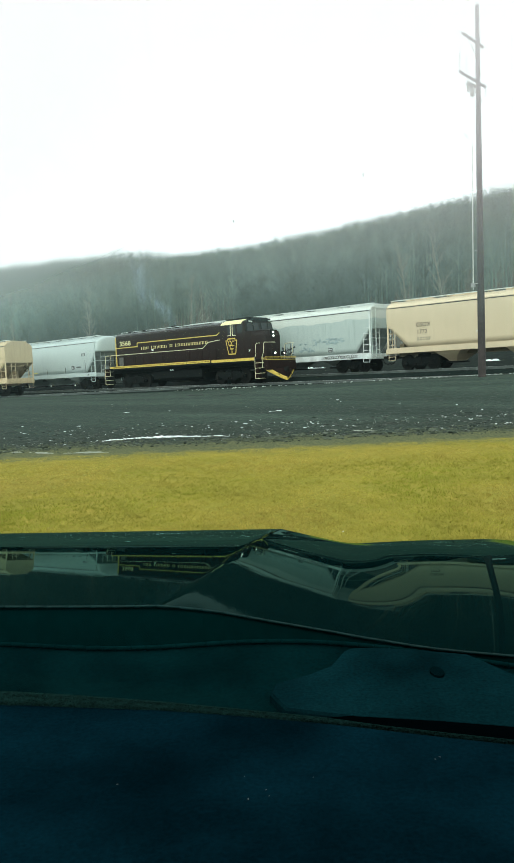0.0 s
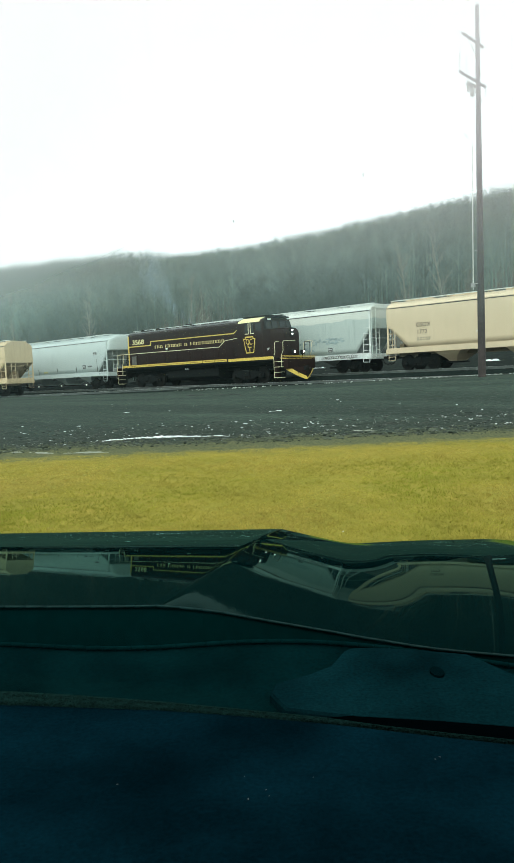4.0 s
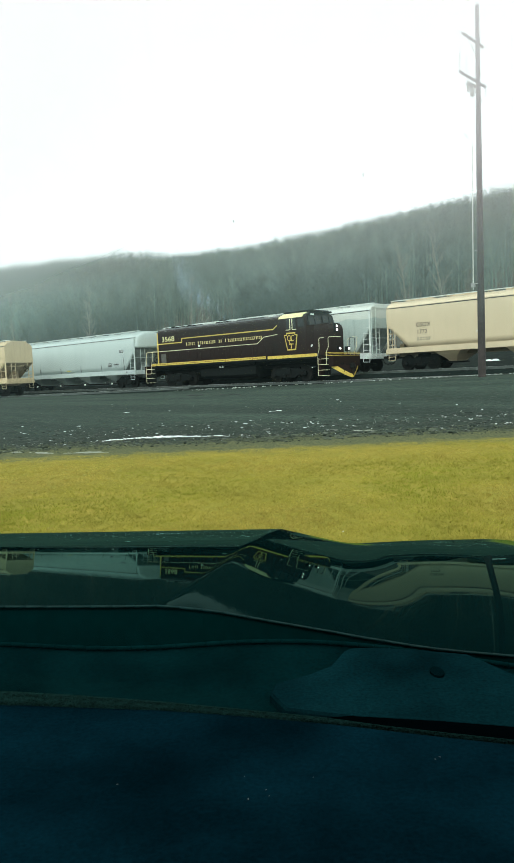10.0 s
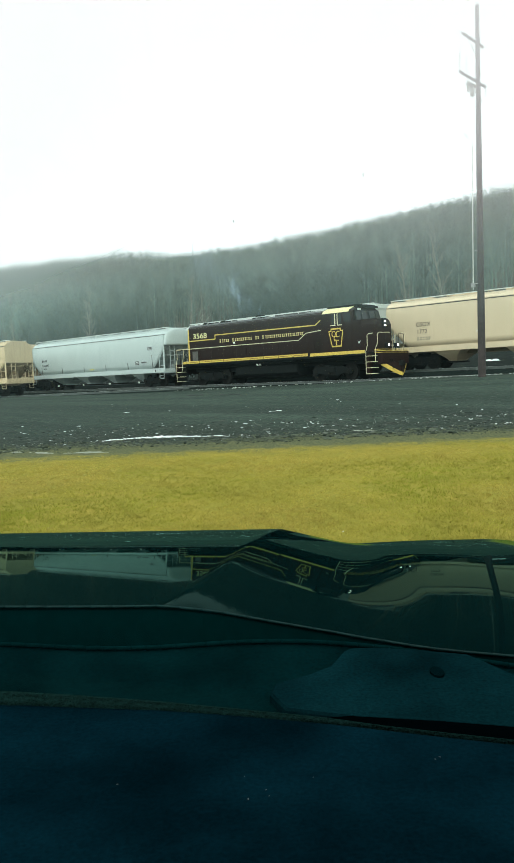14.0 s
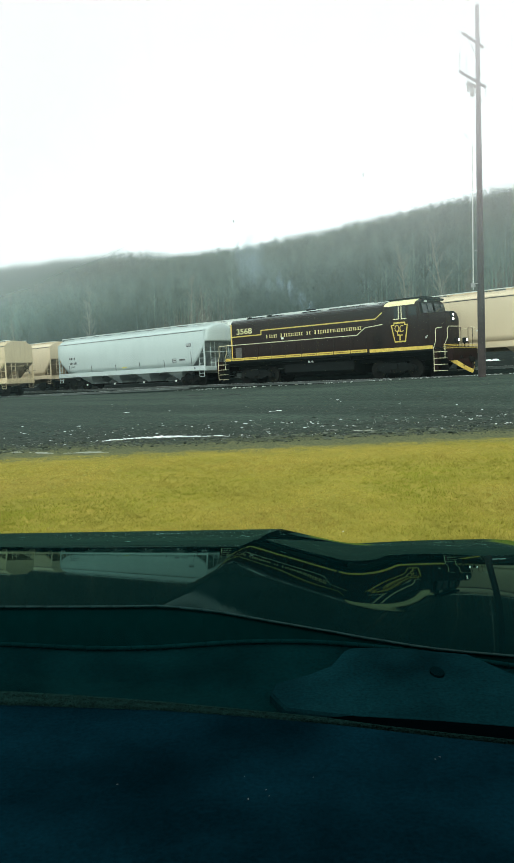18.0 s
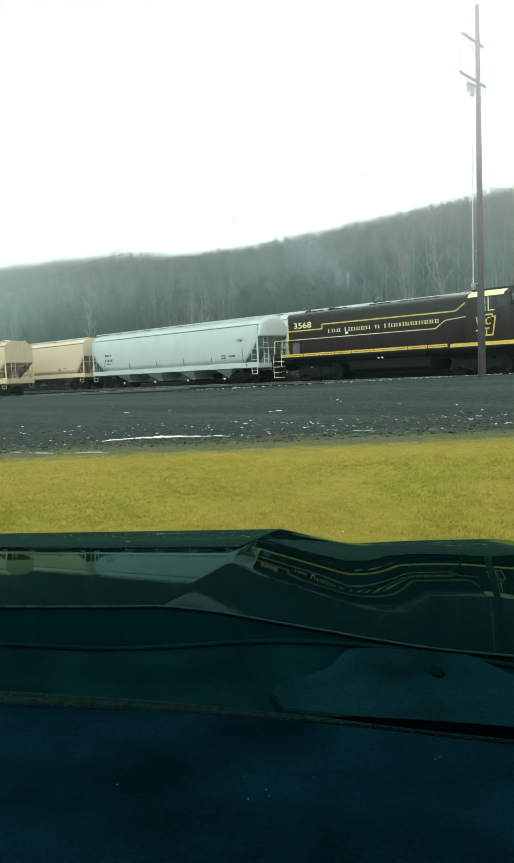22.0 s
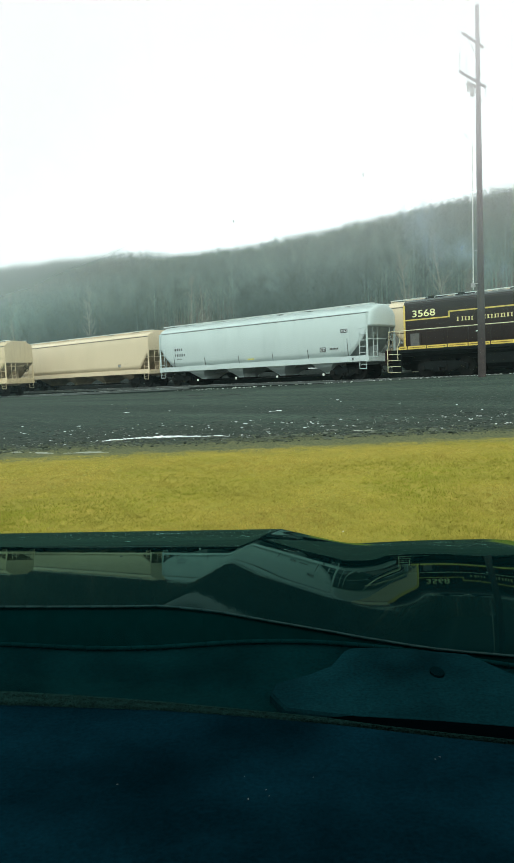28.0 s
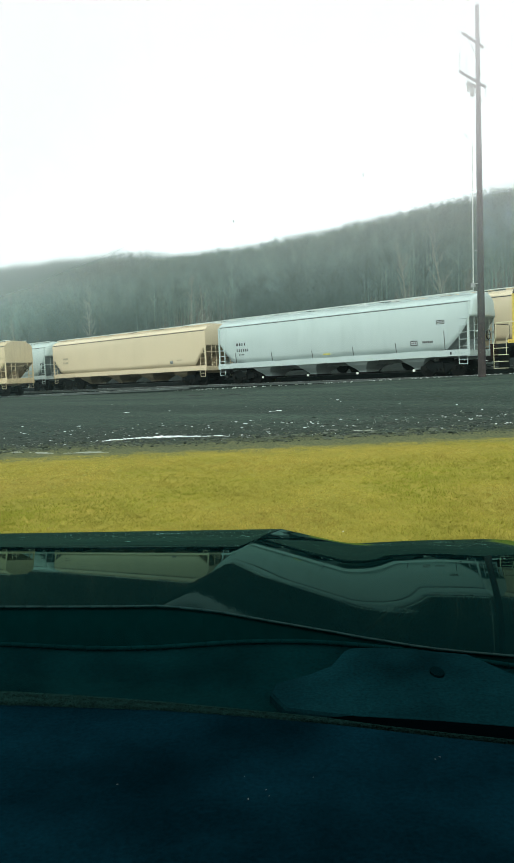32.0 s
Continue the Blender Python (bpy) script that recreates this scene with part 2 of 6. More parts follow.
FADED = mat("faded_stencil", (0.3, 0.27, 0.2), 0.8, var=0.2, bump=0.0)


def glow(name, rgb, strength):
    m = bpy.data.materials.new(name)
    m.use_nodes = True
    p = m.node_tree.nodes["Principled BSDF"]
    p.inputs["Emission Color"].default_value, p.inputs["Emission Strength"].default_value = (*rgb, 1), strength
    return m


def glass(name, tint, gloss=0.0, glare_haze=None):
    """A clear pane: what lies behind, and a mirror image that grows at flat angles. With (height, share) rows it gets a
    painted veil that stands in for haze and lens glare, faint low down, strong at the top and to the left."""
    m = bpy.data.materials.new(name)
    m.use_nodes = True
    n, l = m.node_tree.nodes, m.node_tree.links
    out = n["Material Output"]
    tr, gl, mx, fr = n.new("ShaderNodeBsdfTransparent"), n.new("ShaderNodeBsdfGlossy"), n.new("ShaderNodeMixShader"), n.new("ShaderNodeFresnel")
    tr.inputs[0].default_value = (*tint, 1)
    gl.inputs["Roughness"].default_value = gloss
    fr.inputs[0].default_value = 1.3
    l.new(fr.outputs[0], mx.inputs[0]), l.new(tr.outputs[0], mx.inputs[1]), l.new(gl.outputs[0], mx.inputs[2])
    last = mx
    if glare_haze:
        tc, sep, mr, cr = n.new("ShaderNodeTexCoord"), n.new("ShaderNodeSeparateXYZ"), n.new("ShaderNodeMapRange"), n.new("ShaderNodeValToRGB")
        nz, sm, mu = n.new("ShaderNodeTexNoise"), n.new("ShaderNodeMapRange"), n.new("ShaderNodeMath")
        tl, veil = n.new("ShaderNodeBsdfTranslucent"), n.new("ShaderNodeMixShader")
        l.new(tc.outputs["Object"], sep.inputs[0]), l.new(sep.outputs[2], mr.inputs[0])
        lo, hi = glare_haze[0][0], glare_haze[-1][0]
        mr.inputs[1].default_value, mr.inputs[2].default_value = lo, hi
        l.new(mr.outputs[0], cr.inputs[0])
        while len(cr.color_ramp.elements) < len(glare_haze):
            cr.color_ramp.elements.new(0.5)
        for e, (z, q) in zip(cr.color_ramp.elements, glare_haze):
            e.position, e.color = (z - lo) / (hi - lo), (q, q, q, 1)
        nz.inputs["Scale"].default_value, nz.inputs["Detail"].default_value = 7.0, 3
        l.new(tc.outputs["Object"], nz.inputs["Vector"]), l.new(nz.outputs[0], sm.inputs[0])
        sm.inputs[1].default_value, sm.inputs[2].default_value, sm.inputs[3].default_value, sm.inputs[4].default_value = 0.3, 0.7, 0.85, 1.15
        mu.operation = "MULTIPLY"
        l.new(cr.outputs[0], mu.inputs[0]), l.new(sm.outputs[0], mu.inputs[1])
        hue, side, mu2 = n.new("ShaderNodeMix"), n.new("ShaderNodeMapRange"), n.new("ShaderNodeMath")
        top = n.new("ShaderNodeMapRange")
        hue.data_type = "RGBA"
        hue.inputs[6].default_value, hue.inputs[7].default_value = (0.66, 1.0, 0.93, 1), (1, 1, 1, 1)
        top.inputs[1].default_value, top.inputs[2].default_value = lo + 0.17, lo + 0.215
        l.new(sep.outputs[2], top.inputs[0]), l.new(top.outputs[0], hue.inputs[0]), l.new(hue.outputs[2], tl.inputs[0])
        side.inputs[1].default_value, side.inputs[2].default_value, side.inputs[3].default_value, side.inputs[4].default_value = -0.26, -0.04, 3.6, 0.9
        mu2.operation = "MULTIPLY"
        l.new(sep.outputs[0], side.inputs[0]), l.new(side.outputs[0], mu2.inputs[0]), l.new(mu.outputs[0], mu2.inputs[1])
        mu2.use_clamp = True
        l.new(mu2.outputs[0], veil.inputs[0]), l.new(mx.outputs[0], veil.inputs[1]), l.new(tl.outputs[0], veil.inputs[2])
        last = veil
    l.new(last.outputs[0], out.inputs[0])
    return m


GROUND = ground_material()
BLUE = paint("pale_blue_paint", (0.42, 0.485, 0.48), (0.25, 0.30, 0.28), dirt=0.3)
GREY = paint("pale_grey_paint", (0.43, 0.495, 0.475), (0.25, 0.3, 0.28), dirt=0.35)
TAN = paint("tan_paint", (0.57, 0.465, 0.32), (0.28, 0.26, 0.15), dirt=0.22)
TAN_OLD = paint("faded_tan_paint", (0.54, 0.43, 0.265), (0.25, 0.2, 0.12), dirt=0.5)
WORN = paint("worn_blue_paint", (0.39, 0.45, 0.43), (0.22, 0.28, 0.26), dirt=0.5, band=(3.42, (0.54, 0.56, 0.52)))
BROWN = paint("dark_brown_paint", (0.0165, 0.0082, 0.0068), (0.024, 0.016, 0.013), rough=0.5, dirt=0.5, spec=0.08)
HOODTOP = paint("roof_paint", (0.05, 0.05, 0.05), (0.12, 0.12, 0.11), rough=0.3, dirt=0.6)
GOLD = mat("gold_paint", (0.62, 0.44, 0.08), 0.5, var=0.2, bump=0.0)
CREAM = mat("cream_paint", (0.74, 0.67, 0.44), 0.5, var=0.15, bump=0.0)
NAME_GOLD = mat("pale_gold_leaf", (0.74, 0.6, 0.26), 0.5, var=0.15, bump=0.0)
PALE = mat("pale_yellow_paint", (0.75, 0.68, 0.36), 0.5, var=0.15, bump=0.0)
# both near black: the shade under the train is put into the iron's colour
IRON = mat("near_black_iron", (0.0058, 0.0080, 0.0080), 0.8, var=0.4, scale=3, spec=0.12)
RUST = mat("near_black_rusty_iron", (0.0095, 0.0100, 0.0090), 0.85, var=0.5, scale=3, spec=0.12)
RAIL = mat("worn_rail_steel", (0.085, 0.10, 0.095), 0.6, 0.2, var=0.4, scale=2)
# the sky's sheen on the rail heads is put into this pale grey
HEADSTEEL = mat("sky_sheen_rail_grey", (0.55, 0.56, 0.55), 0.5, 0.25, var=0.12, scale=1.5, bump=0.0)
BLACK = mat("black_letter_paint", (0.02, 0.02, 0.02), 0.6, var=0.1, bump=0.0)
PALE_BLUE = mat("chalky_blue_white_paint", (0.56, 0.6, 0.59), 0.6, var=0.25, scale=2)
GALV = mat("galvanised_walkway", (0.62, 0.65, 0.63), 0.5, var=0.2, scale=3, bump=0.0)
WHITE = mat("white_enamel", (0.78, 0.78, 0.74), 0.5, var=0.1, bump=0.0)
YELLOW = mat("yellow_sticker", (0.55, 0.5, 0.12), 0.6, var=0.2, bump=0.0)
# dark grey for the painted eave shadow, small marks and stakes
SHADE_AND_MARK = mat("eave_shade_and_mark_grey", (0.07, 0.07, 0.065), 0.8, var=0.3)
# body blue and tan darkened: shade under the car ends is put into the colour
SHADE = mat("shaded_slope_sheet_blue", (0.19, 0.22, 0.215), 0.7, var=0.3, scale=2)
SHADE_TAN = mat("shaded_slope_sheet_tan", (0.25, 0.2, 0.13), 0.7, var=0.3, scale=2)
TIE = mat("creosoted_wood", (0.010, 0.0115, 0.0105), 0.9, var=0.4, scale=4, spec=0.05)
SNOW = mat("old_snow", (0.78, 0.8, 0.8), 0.8, var=0.12, scale=8)
DIRTY_SNOW = mat("dirty_snow", (0.42, 0.44, 0.41), 0.85, var=0.35, scale=3)
POLE = mat("weathered_pole_wood", (0.040, 0.031, 0.030), 0.9, var=0.35, scale=5)
WIRE = mat("grey_wire", (0.3, 0.3, 0.3), 0.6, bump=0.0)
LAMP = glow("lit_headlight", (1.0, 0.80, 0.72), 5.0)
DARKGLASS = mat("dark_cab_glass", (0.02, 0.024, 0.024), 0.06, var=0.05, bump=0.0, spec=0.25)

# ---- structure: ground, tracks ----
ground = tagged(part("ground", ground_sheet(), GROUND, smooth=True), "gravel lot with dry yellow grass strip and wooded hillside", "ground", kind="structure")


def rail_mesh(x0, x1, y):
    bm = bmesh.new()
    prof = [(-0.07, -0.17), (0.07, -0.17), (0.07, -0.155), (0.012, -0.14), (0.012, -0.045), (0.036, -0.035), (0.036, -0.004), (0.028, 0), (-0.028, 0), (-0.036, -0.004), (-0.036, -0.035), (-0.012, -0.045), (-0.012, -0.14), (-0.07, -0.155)]
    loft(bm, [[(x, y + a, c) for a, c in prof] for x in (x0, x1)])
    return bm


def ballast_mesh(x0, x1):
    bm = bmesh.new()
    prof = [(-2.3, -0.42), (-1.55, -0.175), (-0.8, -0.16), (0, -0.165), (0.8, -0.16), (1.55, -0.175), (2.3, -0.42)]
    rows = []
    k = int((x1 - x0) / 0.5)
    for i in range(k + 1):
        x = x0 + (x1 - x0) * i / k
        rows.append([(x, a, c + 0.05 * noise.noise((x * 1.7, a * 2.3, 1.0))) for a, c in prof])
    loft(bm, rows, caps=False, closed=False)
    return bm


# ballast colour holds the shade that the standing cars throw
BALLAST = mat("shade_dark_ballast", (0.012, 0.0185, 0.0165), 0.95, var=0.6, scale=9, bump=0.6, fine=30, spec=0.04)
tie_bm = bmesh.new()
box(tie_bm, -0.115, 0.115, -1.3, 1.3, -0.34, -0.145, 0.012)
tie_mesh = bpy.data.meshes.new("sleeper")
tie_bm.to_mesh(tie_mesh)
tie_bm.free()
tie_mesh.materials.append(TIE)


def track(name, at, x0, x1, label):
    root = tagged(new(name), label, "railway track", kind="structure")
    root.matrix_basis = at
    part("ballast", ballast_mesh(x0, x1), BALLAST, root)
    for y in (-0.753, 0.753):
        rl = part("rail", rail_mesh(x0, x1, y), RAIL, root, "worn steel rail with a bright head")
        bm = bmesh.new()
        box(bm, x0 + 0.05, x1 - 0.05, y - 0.027, y + 0.027, -0.002, 0.004)
        part("rail_head", bm, HEADSTEEL, rl, "running surface with its sky sheen painted as pale grey")
    k = int(min(x1 - x0 - 0.5, 50) / 0.56)
    for i in range(k):
        ob = new("sleeper", tie_mesh)
        ob.parent = root
        ob.matrix_basis = pose(min(x1, 17) - 0.6 - (14 if x1 > 20 else 0) - i * 0.56, 0, 0, 0, 0, random.uniform(-1.5, 1.5))
    return root


track("track_main", pose(0, TRACK_Y["main"], RAIL_Z["main"]), -260, 60, "main railway track on cinder ballast darkened for the shade under the cars")
track("track_far", pose(0, TRACK_Y["far"], RAIL_Z["far"]), -260, 60, "far siding track on ballast darkened for the shade under the cars")
track("track_spur", pose(-55.08, 31.47, -0.29, 0, -0.7, 14.5), -120, 17, "near siding track that runs into the main track")

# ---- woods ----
# distance haze is put into this colour: paler and more teal than bark
WOOD = by_island("hazed_bare_woods", (0.084, 0.120, 0.109), (0.133, 0.178, 0.164), patch=((0.86, 0.76, 0.67), 0.011), clump=(0.085, 0.58, 1.5))
BRUSH = by_island("dark_brush", (0.056, 0.078, 0.07), (0.092, 0.116, 0.106), clump=(0.2, 0.65, 1.35))


def tree_template(rng, h, limbs, twigs):
    """Vertices and triangles of one bare tree: tapered trunk, rising limbs, thin twigs."""
    v, f = [], []

    def cone(a, c, r, r2, seg=3):
        a, c = np.array(a), np.array(c)
        ax = (c - a) / np.linalg.norm(c - a)
        s = np.cross(ax, [0.3, 0.9, 0.2])
        s /= np.linalg.norm(s)
        q = np.cross(ax, s)
        k = len(v)
        for p, rr in ((a, r), (c, r2)):
            for i in range(seg):
                w = 2 * math.pi * i / seg
                v.append(tuple(p + rr * (math.cos(w) * s + math.sin(w) * q)))
        for i in range(seg):
            j = (i + 1) % seg
            f.append((k + i, k + j, k + seg + j))
            f.append((k + i, k + seg + j, k + seg + i))

    def spike(a, c, r):
        a, c = np.array(a), np.array(c)
        k = len(v)
        s = np.cross(c - a, [0.2, 0.3, 0.9])
        s *= r / np.linalg.norm(s)
        q = np.cross(c - a, s)
        q *= r / np.linalg.norm(q)
        v.extend([tuple(a + s), tuple(a - 0.5 * s + 0.87 * q), tuple(a - 0.5 * s - 0.87 * q), tuple(c)])
        f.extend([(k, k + 1, k + 3), (k + 1, k + 2, k + 3), (k + 2, k, k + 3)])

    bend = rng.uniform(-0.05, 0.05, 2) * h
    top = np.array([bend[0], bend[1], h])
    mid = np.array([bend[0] * 0.3, bend[1] * 0.3, h * 0.5])
    r = 0.008 * h + 0.02
    cone((0, 0, -1), mid, r, r * 0.6, 4)
    cone(mid, top, r * 0.6, 0.02)
    tips = []
    for i in range(limbs):
        t = rng.uniform(0.25, 0.95)
        base = mid * (t / 0.5) if t < 0.5 else mid + (top - mid) * (t - 0.5) / 0.5
        w = rng.uniform(0, 2 * math.pi)
        ln = h * rng.uniform(0.14, 0.33) * (1.25 - t * 0.6)
        tip = base + ln * np.array([math.cos(w) * 0.75, math.sin(w) * 0.75, rng.uniform(0.45, 1.0)])
        spike(base, tip, r * 0.36 * (1.2 - t * 0.7))
        tips.append((base, tip))
    for i in range(twigs):
        base, tip = tips[rng.integers(len(tips))]
        a = base + (tip - base) * rng.uniform(0.3, 1)
        c = a + h * rng.uniform(0.05, 0.13) * np.array([rng.normal(0, 0.6), rng.normal(0, 0.6), rng.uniform(0.2, 1)])
        side = rng.normal(0, 1, 3)
        side *= 0.05 / np.linalg.norm(side)
        k = len(v)
        v.extend([tuple(a - side), tuple(a + side), tuple(c)])
        f.append((k, k + 1, k + 2))
    return np.array(v), np.array(f)


def forest():
    rng = np.random.default_rng(7)
    temps = [tree_template(rng, 1.0 * hh, 20, 60) for hh in (11, 12.5, 14, 15, 16, 13)]
    spots = []
    while len(spots) < 9500:
        az = rng.uniform(radians(19), radians(65))
        y = 100 + 388 * rng.uniform() ** 0.62
        spots.append((-math.tan(az) * y + rng.normal(0, 1), y))
    for i in range(3800):                                      # the crest
        az = rng.uniform(radians(19), radians(65))
        y = rng.uniform(400, 488)
        spots.append((-math.tan(az) * y, y))
    for i in range(2200):                                      # a closer stand along the high end of the ridge
        az = rng.uniform(radians(44), radians(65))
        y = rng.uniform(430, 492)
        spots.append((-math.tan(az) * y, y))
    grove("woods", rng, spots, temps, WOOD, "bare grey-brown winter woods covering the hillside, tinted teal for haze")
    rng = np.random.default_rng(19)
    temps = [tree_template(rng, hh, 46, 170) for hh in (7, 8.5, 10, 11.5)]
    spots = []
    while len(spots) < 620:
        az, y = rng.uniform(radians(19), radians(60)), rng.uniform(92, 190)
        x = -math.tan(az) * y
        if noise.noise((x * 0.03, y * 0.02, 4.0)) + 0.25 * noise.noise((x * 0.11, y * 0.1, 1.0)) > 0.03 + 0.25 * smooth(-x, 130, 210) + 0.3 * smooth(x, -85, -50):
            spots.append((x, y))
    grove("thicket", rng, spots, temps, BRUSH, "dark green-brown thicket at the foot of the hill")


def grove(name, rng, spots, temps, material, label):
    """Many trees in one mesh, each a turned and scaled copy of a template."""
    vs, fs, at = [], [], 0
    for x, y in spots:
        v, f = temps[rng.integers(len(temps))]
        w, s = rng.uniform(0, 2 * math.pi), rng.uniform(0.72, 1.12) * (1 + 0.24 * noise.noise((x * 0.045, y * 0.03, 8.0)))
        ca, sa = math.cos(w) * s, math.sin(w) * s
        q = np.empty_like(v)
        q[:, 0], q[:, 1], q[:, 2] = v[:, 0] * ca - v[:, 1] * sa + x, v[:, 0] * sa + v[:, 1] * ca + y, v[:, 2] * s + ground_z(x, y)
        vs.append(q)
        fs.append(f + at)
        at += len(v)
    vs, fs = np.concatenate(vs), np.concatenate(fs)
    me = bpy.data.meshes.new(name)
    me.vertices.add(len(vs))
    me.vertices.foreach_set("co", vs.astype(np.float32).ravel())
    me.loops.add(len(fs) * 3)
    me.loops.foreach_set("vertex_index", fs.astype(np.int32).ravel())
    me.polygons.add(len(fs))
    me.polygons.foreach_set("loop_start", np.arange(0, len(fs) * 3, 3, dtype=np.int32))
    me.update(calc_edges=True)
    me.materials.append(material)
    return tagged(new(name, me), label, name, kind="stuff")


forest()
BARK = mat("pale_bark", (0.17, 0.175, 0.15), 0.9, var=0.35, scale=3)


def mesh_of(name, v, f, material, parent):
    me = bpy.data.meshes.new(name)
    me.from_pydata([tuple(p) for p in v], [], [tuple(int(i) for i in t) for t in f])
    me.materials.append(material)
    ob = new(name, me)
    ob.parent = parent
    return ob


def bare_tree(x, y, h, seed):
    """A pale-barked tree behind the tracks: trunk with forks, and a crown of limbs and twigs."""
    rng = np.random.default_rng(seed)
    root = tagged(new("bare_tree"), "leafless pale-barked tree at the foot of the hill", "tree", "trees behind the tracks")
    root.matrix_basis = pose(x, y, ground_z(x, y))
    bm = bmesh.new()
    lean = rng.uniform(-0.08, 0.08)
    pts = [Vector((lean * h * t * t + 0.02 * h * math.sin(5 * t + seed), 0.03 * h * math.sin(3 * t), h * t - (0.3 if t == 0 else 0))) for t in (0, 0.2, 0.4, 0.6, 0.8, 1)]
    for i, (a, c) in enumerate(zip(pts, pts[1:])):
        tube(bm, a, c, 0.16 * (1 - i * 0.18), 0.16 * (1 - (i + 1) * 0.18) + 0.005, seg=7)
    part("trunk", bm, BARK, root)
    bm = bmesh.new()
    for i in range(26):
        t = rng.uniform(0.35, 0.98)
        k = min(4, int(t * 5))
        base = pts[k].lerp(pts[k + 1], t * 5 - k)
        w = rng.uniform(0, 2 * math.pi)
        d = Vector((math.cos(w) * 0.6, math.sin(w) * 0.6, rng.uniform(0.6, 1.2)))
        tip = base + d * h * rng.uniform(0.1, 0.24) * (1.3 - t)
        tube(bm, base, tip, 0.045 * (1.3 - t), 0.01, seg=4)
        for j in range(4):
            a = base.lerp(tip, rng.uniform(0.3, 1))
            tube(bm, a, a + Vector((rng.normal(0, 0.4), rng.normal(0, 0.4), rng.uniform(0.3, 1))) * 0.09 * h, 0.012, 0.004, seg=3)
    part("crown", bm, BARK, root)


for i, (x, y, h) in enumerate([(-86, 60, 9.5), (-63, 58, 10), (-60, 57, 9), (-118, 66, 10), (-33.5, 56, 9.5), (-31, 58, 10), (-21.5, 55, 10), (-24, 60, 9), (-92, 64, 12)]):
    bare_tree(x, y, h, 20 + i)

# ---- rolling stock ----
def wheelset(parent, x, r, y0=0.77, y1=2.27):
    """Two flanged wheels on an axle; turns about its own centre."""
    bm = bmesh.new()
    tube(bm, (0, y0 - 1.52, 0), (0, y1 - 1.52, 0), 0.085, seg=10)
    for s in (-1, 1):
        y = s * 0.755
        tube(bm, (0, y - 0.065, 0), (0, y + 0.065, 0), r, seg=24)
        tube(bm, (0, y - s * 0.06, 0), (0, y - s * 0.09, 0), r + 0.028, seg=24)
        tube(bm, (0, y, 0), (0, y + s * 0.11, 0), 0.14, seg=10)
        for k in range(4):
            w = k * math.pi / 2
            box(bm, 0.2 * math.cos(w) - 0.04, 0.2 * math.cos(w) + 0.04, y + s * 0.06, y + s * 0.075, 0.2 * math.sin(w) - 0.04, 0.2 * math.sin(w) + 0.04)
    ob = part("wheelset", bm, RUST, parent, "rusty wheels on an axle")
    ob.matrix_basis = pose(x, 0, r)
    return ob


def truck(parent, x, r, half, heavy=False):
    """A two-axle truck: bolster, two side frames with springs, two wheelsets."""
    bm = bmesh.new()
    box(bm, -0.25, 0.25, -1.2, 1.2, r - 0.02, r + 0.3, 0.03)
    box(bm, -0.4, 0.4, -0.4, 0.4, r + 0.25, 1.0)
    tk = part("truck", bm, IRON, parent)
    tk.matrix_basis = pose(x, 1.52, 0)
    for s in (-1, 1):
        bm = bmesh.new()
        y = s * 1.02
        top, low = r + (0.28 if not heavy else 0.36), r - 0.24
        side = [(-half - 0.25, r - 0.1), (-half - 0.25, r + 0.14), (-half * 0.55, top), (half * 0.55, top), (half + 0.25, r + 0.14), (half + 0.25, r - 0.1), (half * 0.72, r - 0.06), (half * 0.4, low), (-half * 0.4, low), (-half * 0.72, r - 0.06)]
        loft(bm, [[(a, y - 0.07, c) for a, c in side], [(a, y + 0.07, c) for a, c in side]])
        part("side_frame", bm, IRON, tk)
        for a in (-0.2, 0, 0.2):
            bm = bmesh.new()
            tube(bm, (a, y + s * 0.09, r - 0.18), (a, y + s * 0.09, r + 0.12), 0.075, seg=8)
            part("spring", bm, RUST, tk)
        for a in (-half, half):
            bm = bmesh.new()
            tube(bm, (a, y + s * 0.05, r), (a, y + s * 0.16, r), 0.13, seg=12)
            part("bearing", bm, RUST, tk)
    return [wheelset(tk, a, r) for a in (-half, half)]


def lettering(parent, text, x, z, y, size, material, name="lettering", shear=0.0, squeeze=1.0):
    cu = bpy.data.curves.new(name, "FONT")
    cu.body, cu.size, cu.extrude, cu.shear = text, size, 0.002, shear
    cu.offset = 0.004
    tmp = new("tmp_text", cu)
    me = bpy.data.meshes.new_from_object(tmp)
    bpy.data.objects.remove(tmp)
    me.materials.append(material)
    ob = new(name, me)
    ob.parent = parent
    ob.matrix_basis = pose(x, y, z, 90, 0, 0) @ Matrix.Diagonal((squeeze, 1, 1, 1))
    return ob


def bars(parent, x0, x1, z0, z1, y, count, material, name="letter_bar", rows=1, fill=0.72, rng_seed=1):
    """Unreadable writing as plain bars, each a part."""
    r = random.Random(rng_seed)
    h = (z1 - z0) / rows
    for k in range(rows):
        w = (x1 - x0) / count
        for i in range(count):
            bm = bmesh.new()
            a = x0 + i * w
            box(bm, a, a + w * r.uniform(fill - 0.15, fill + 0.12), y - 0.004, y + 0.002, z0 + k * h + h * 0.15, z0 + k * h + h * 0.85)
            part(name, bm, material, parent)


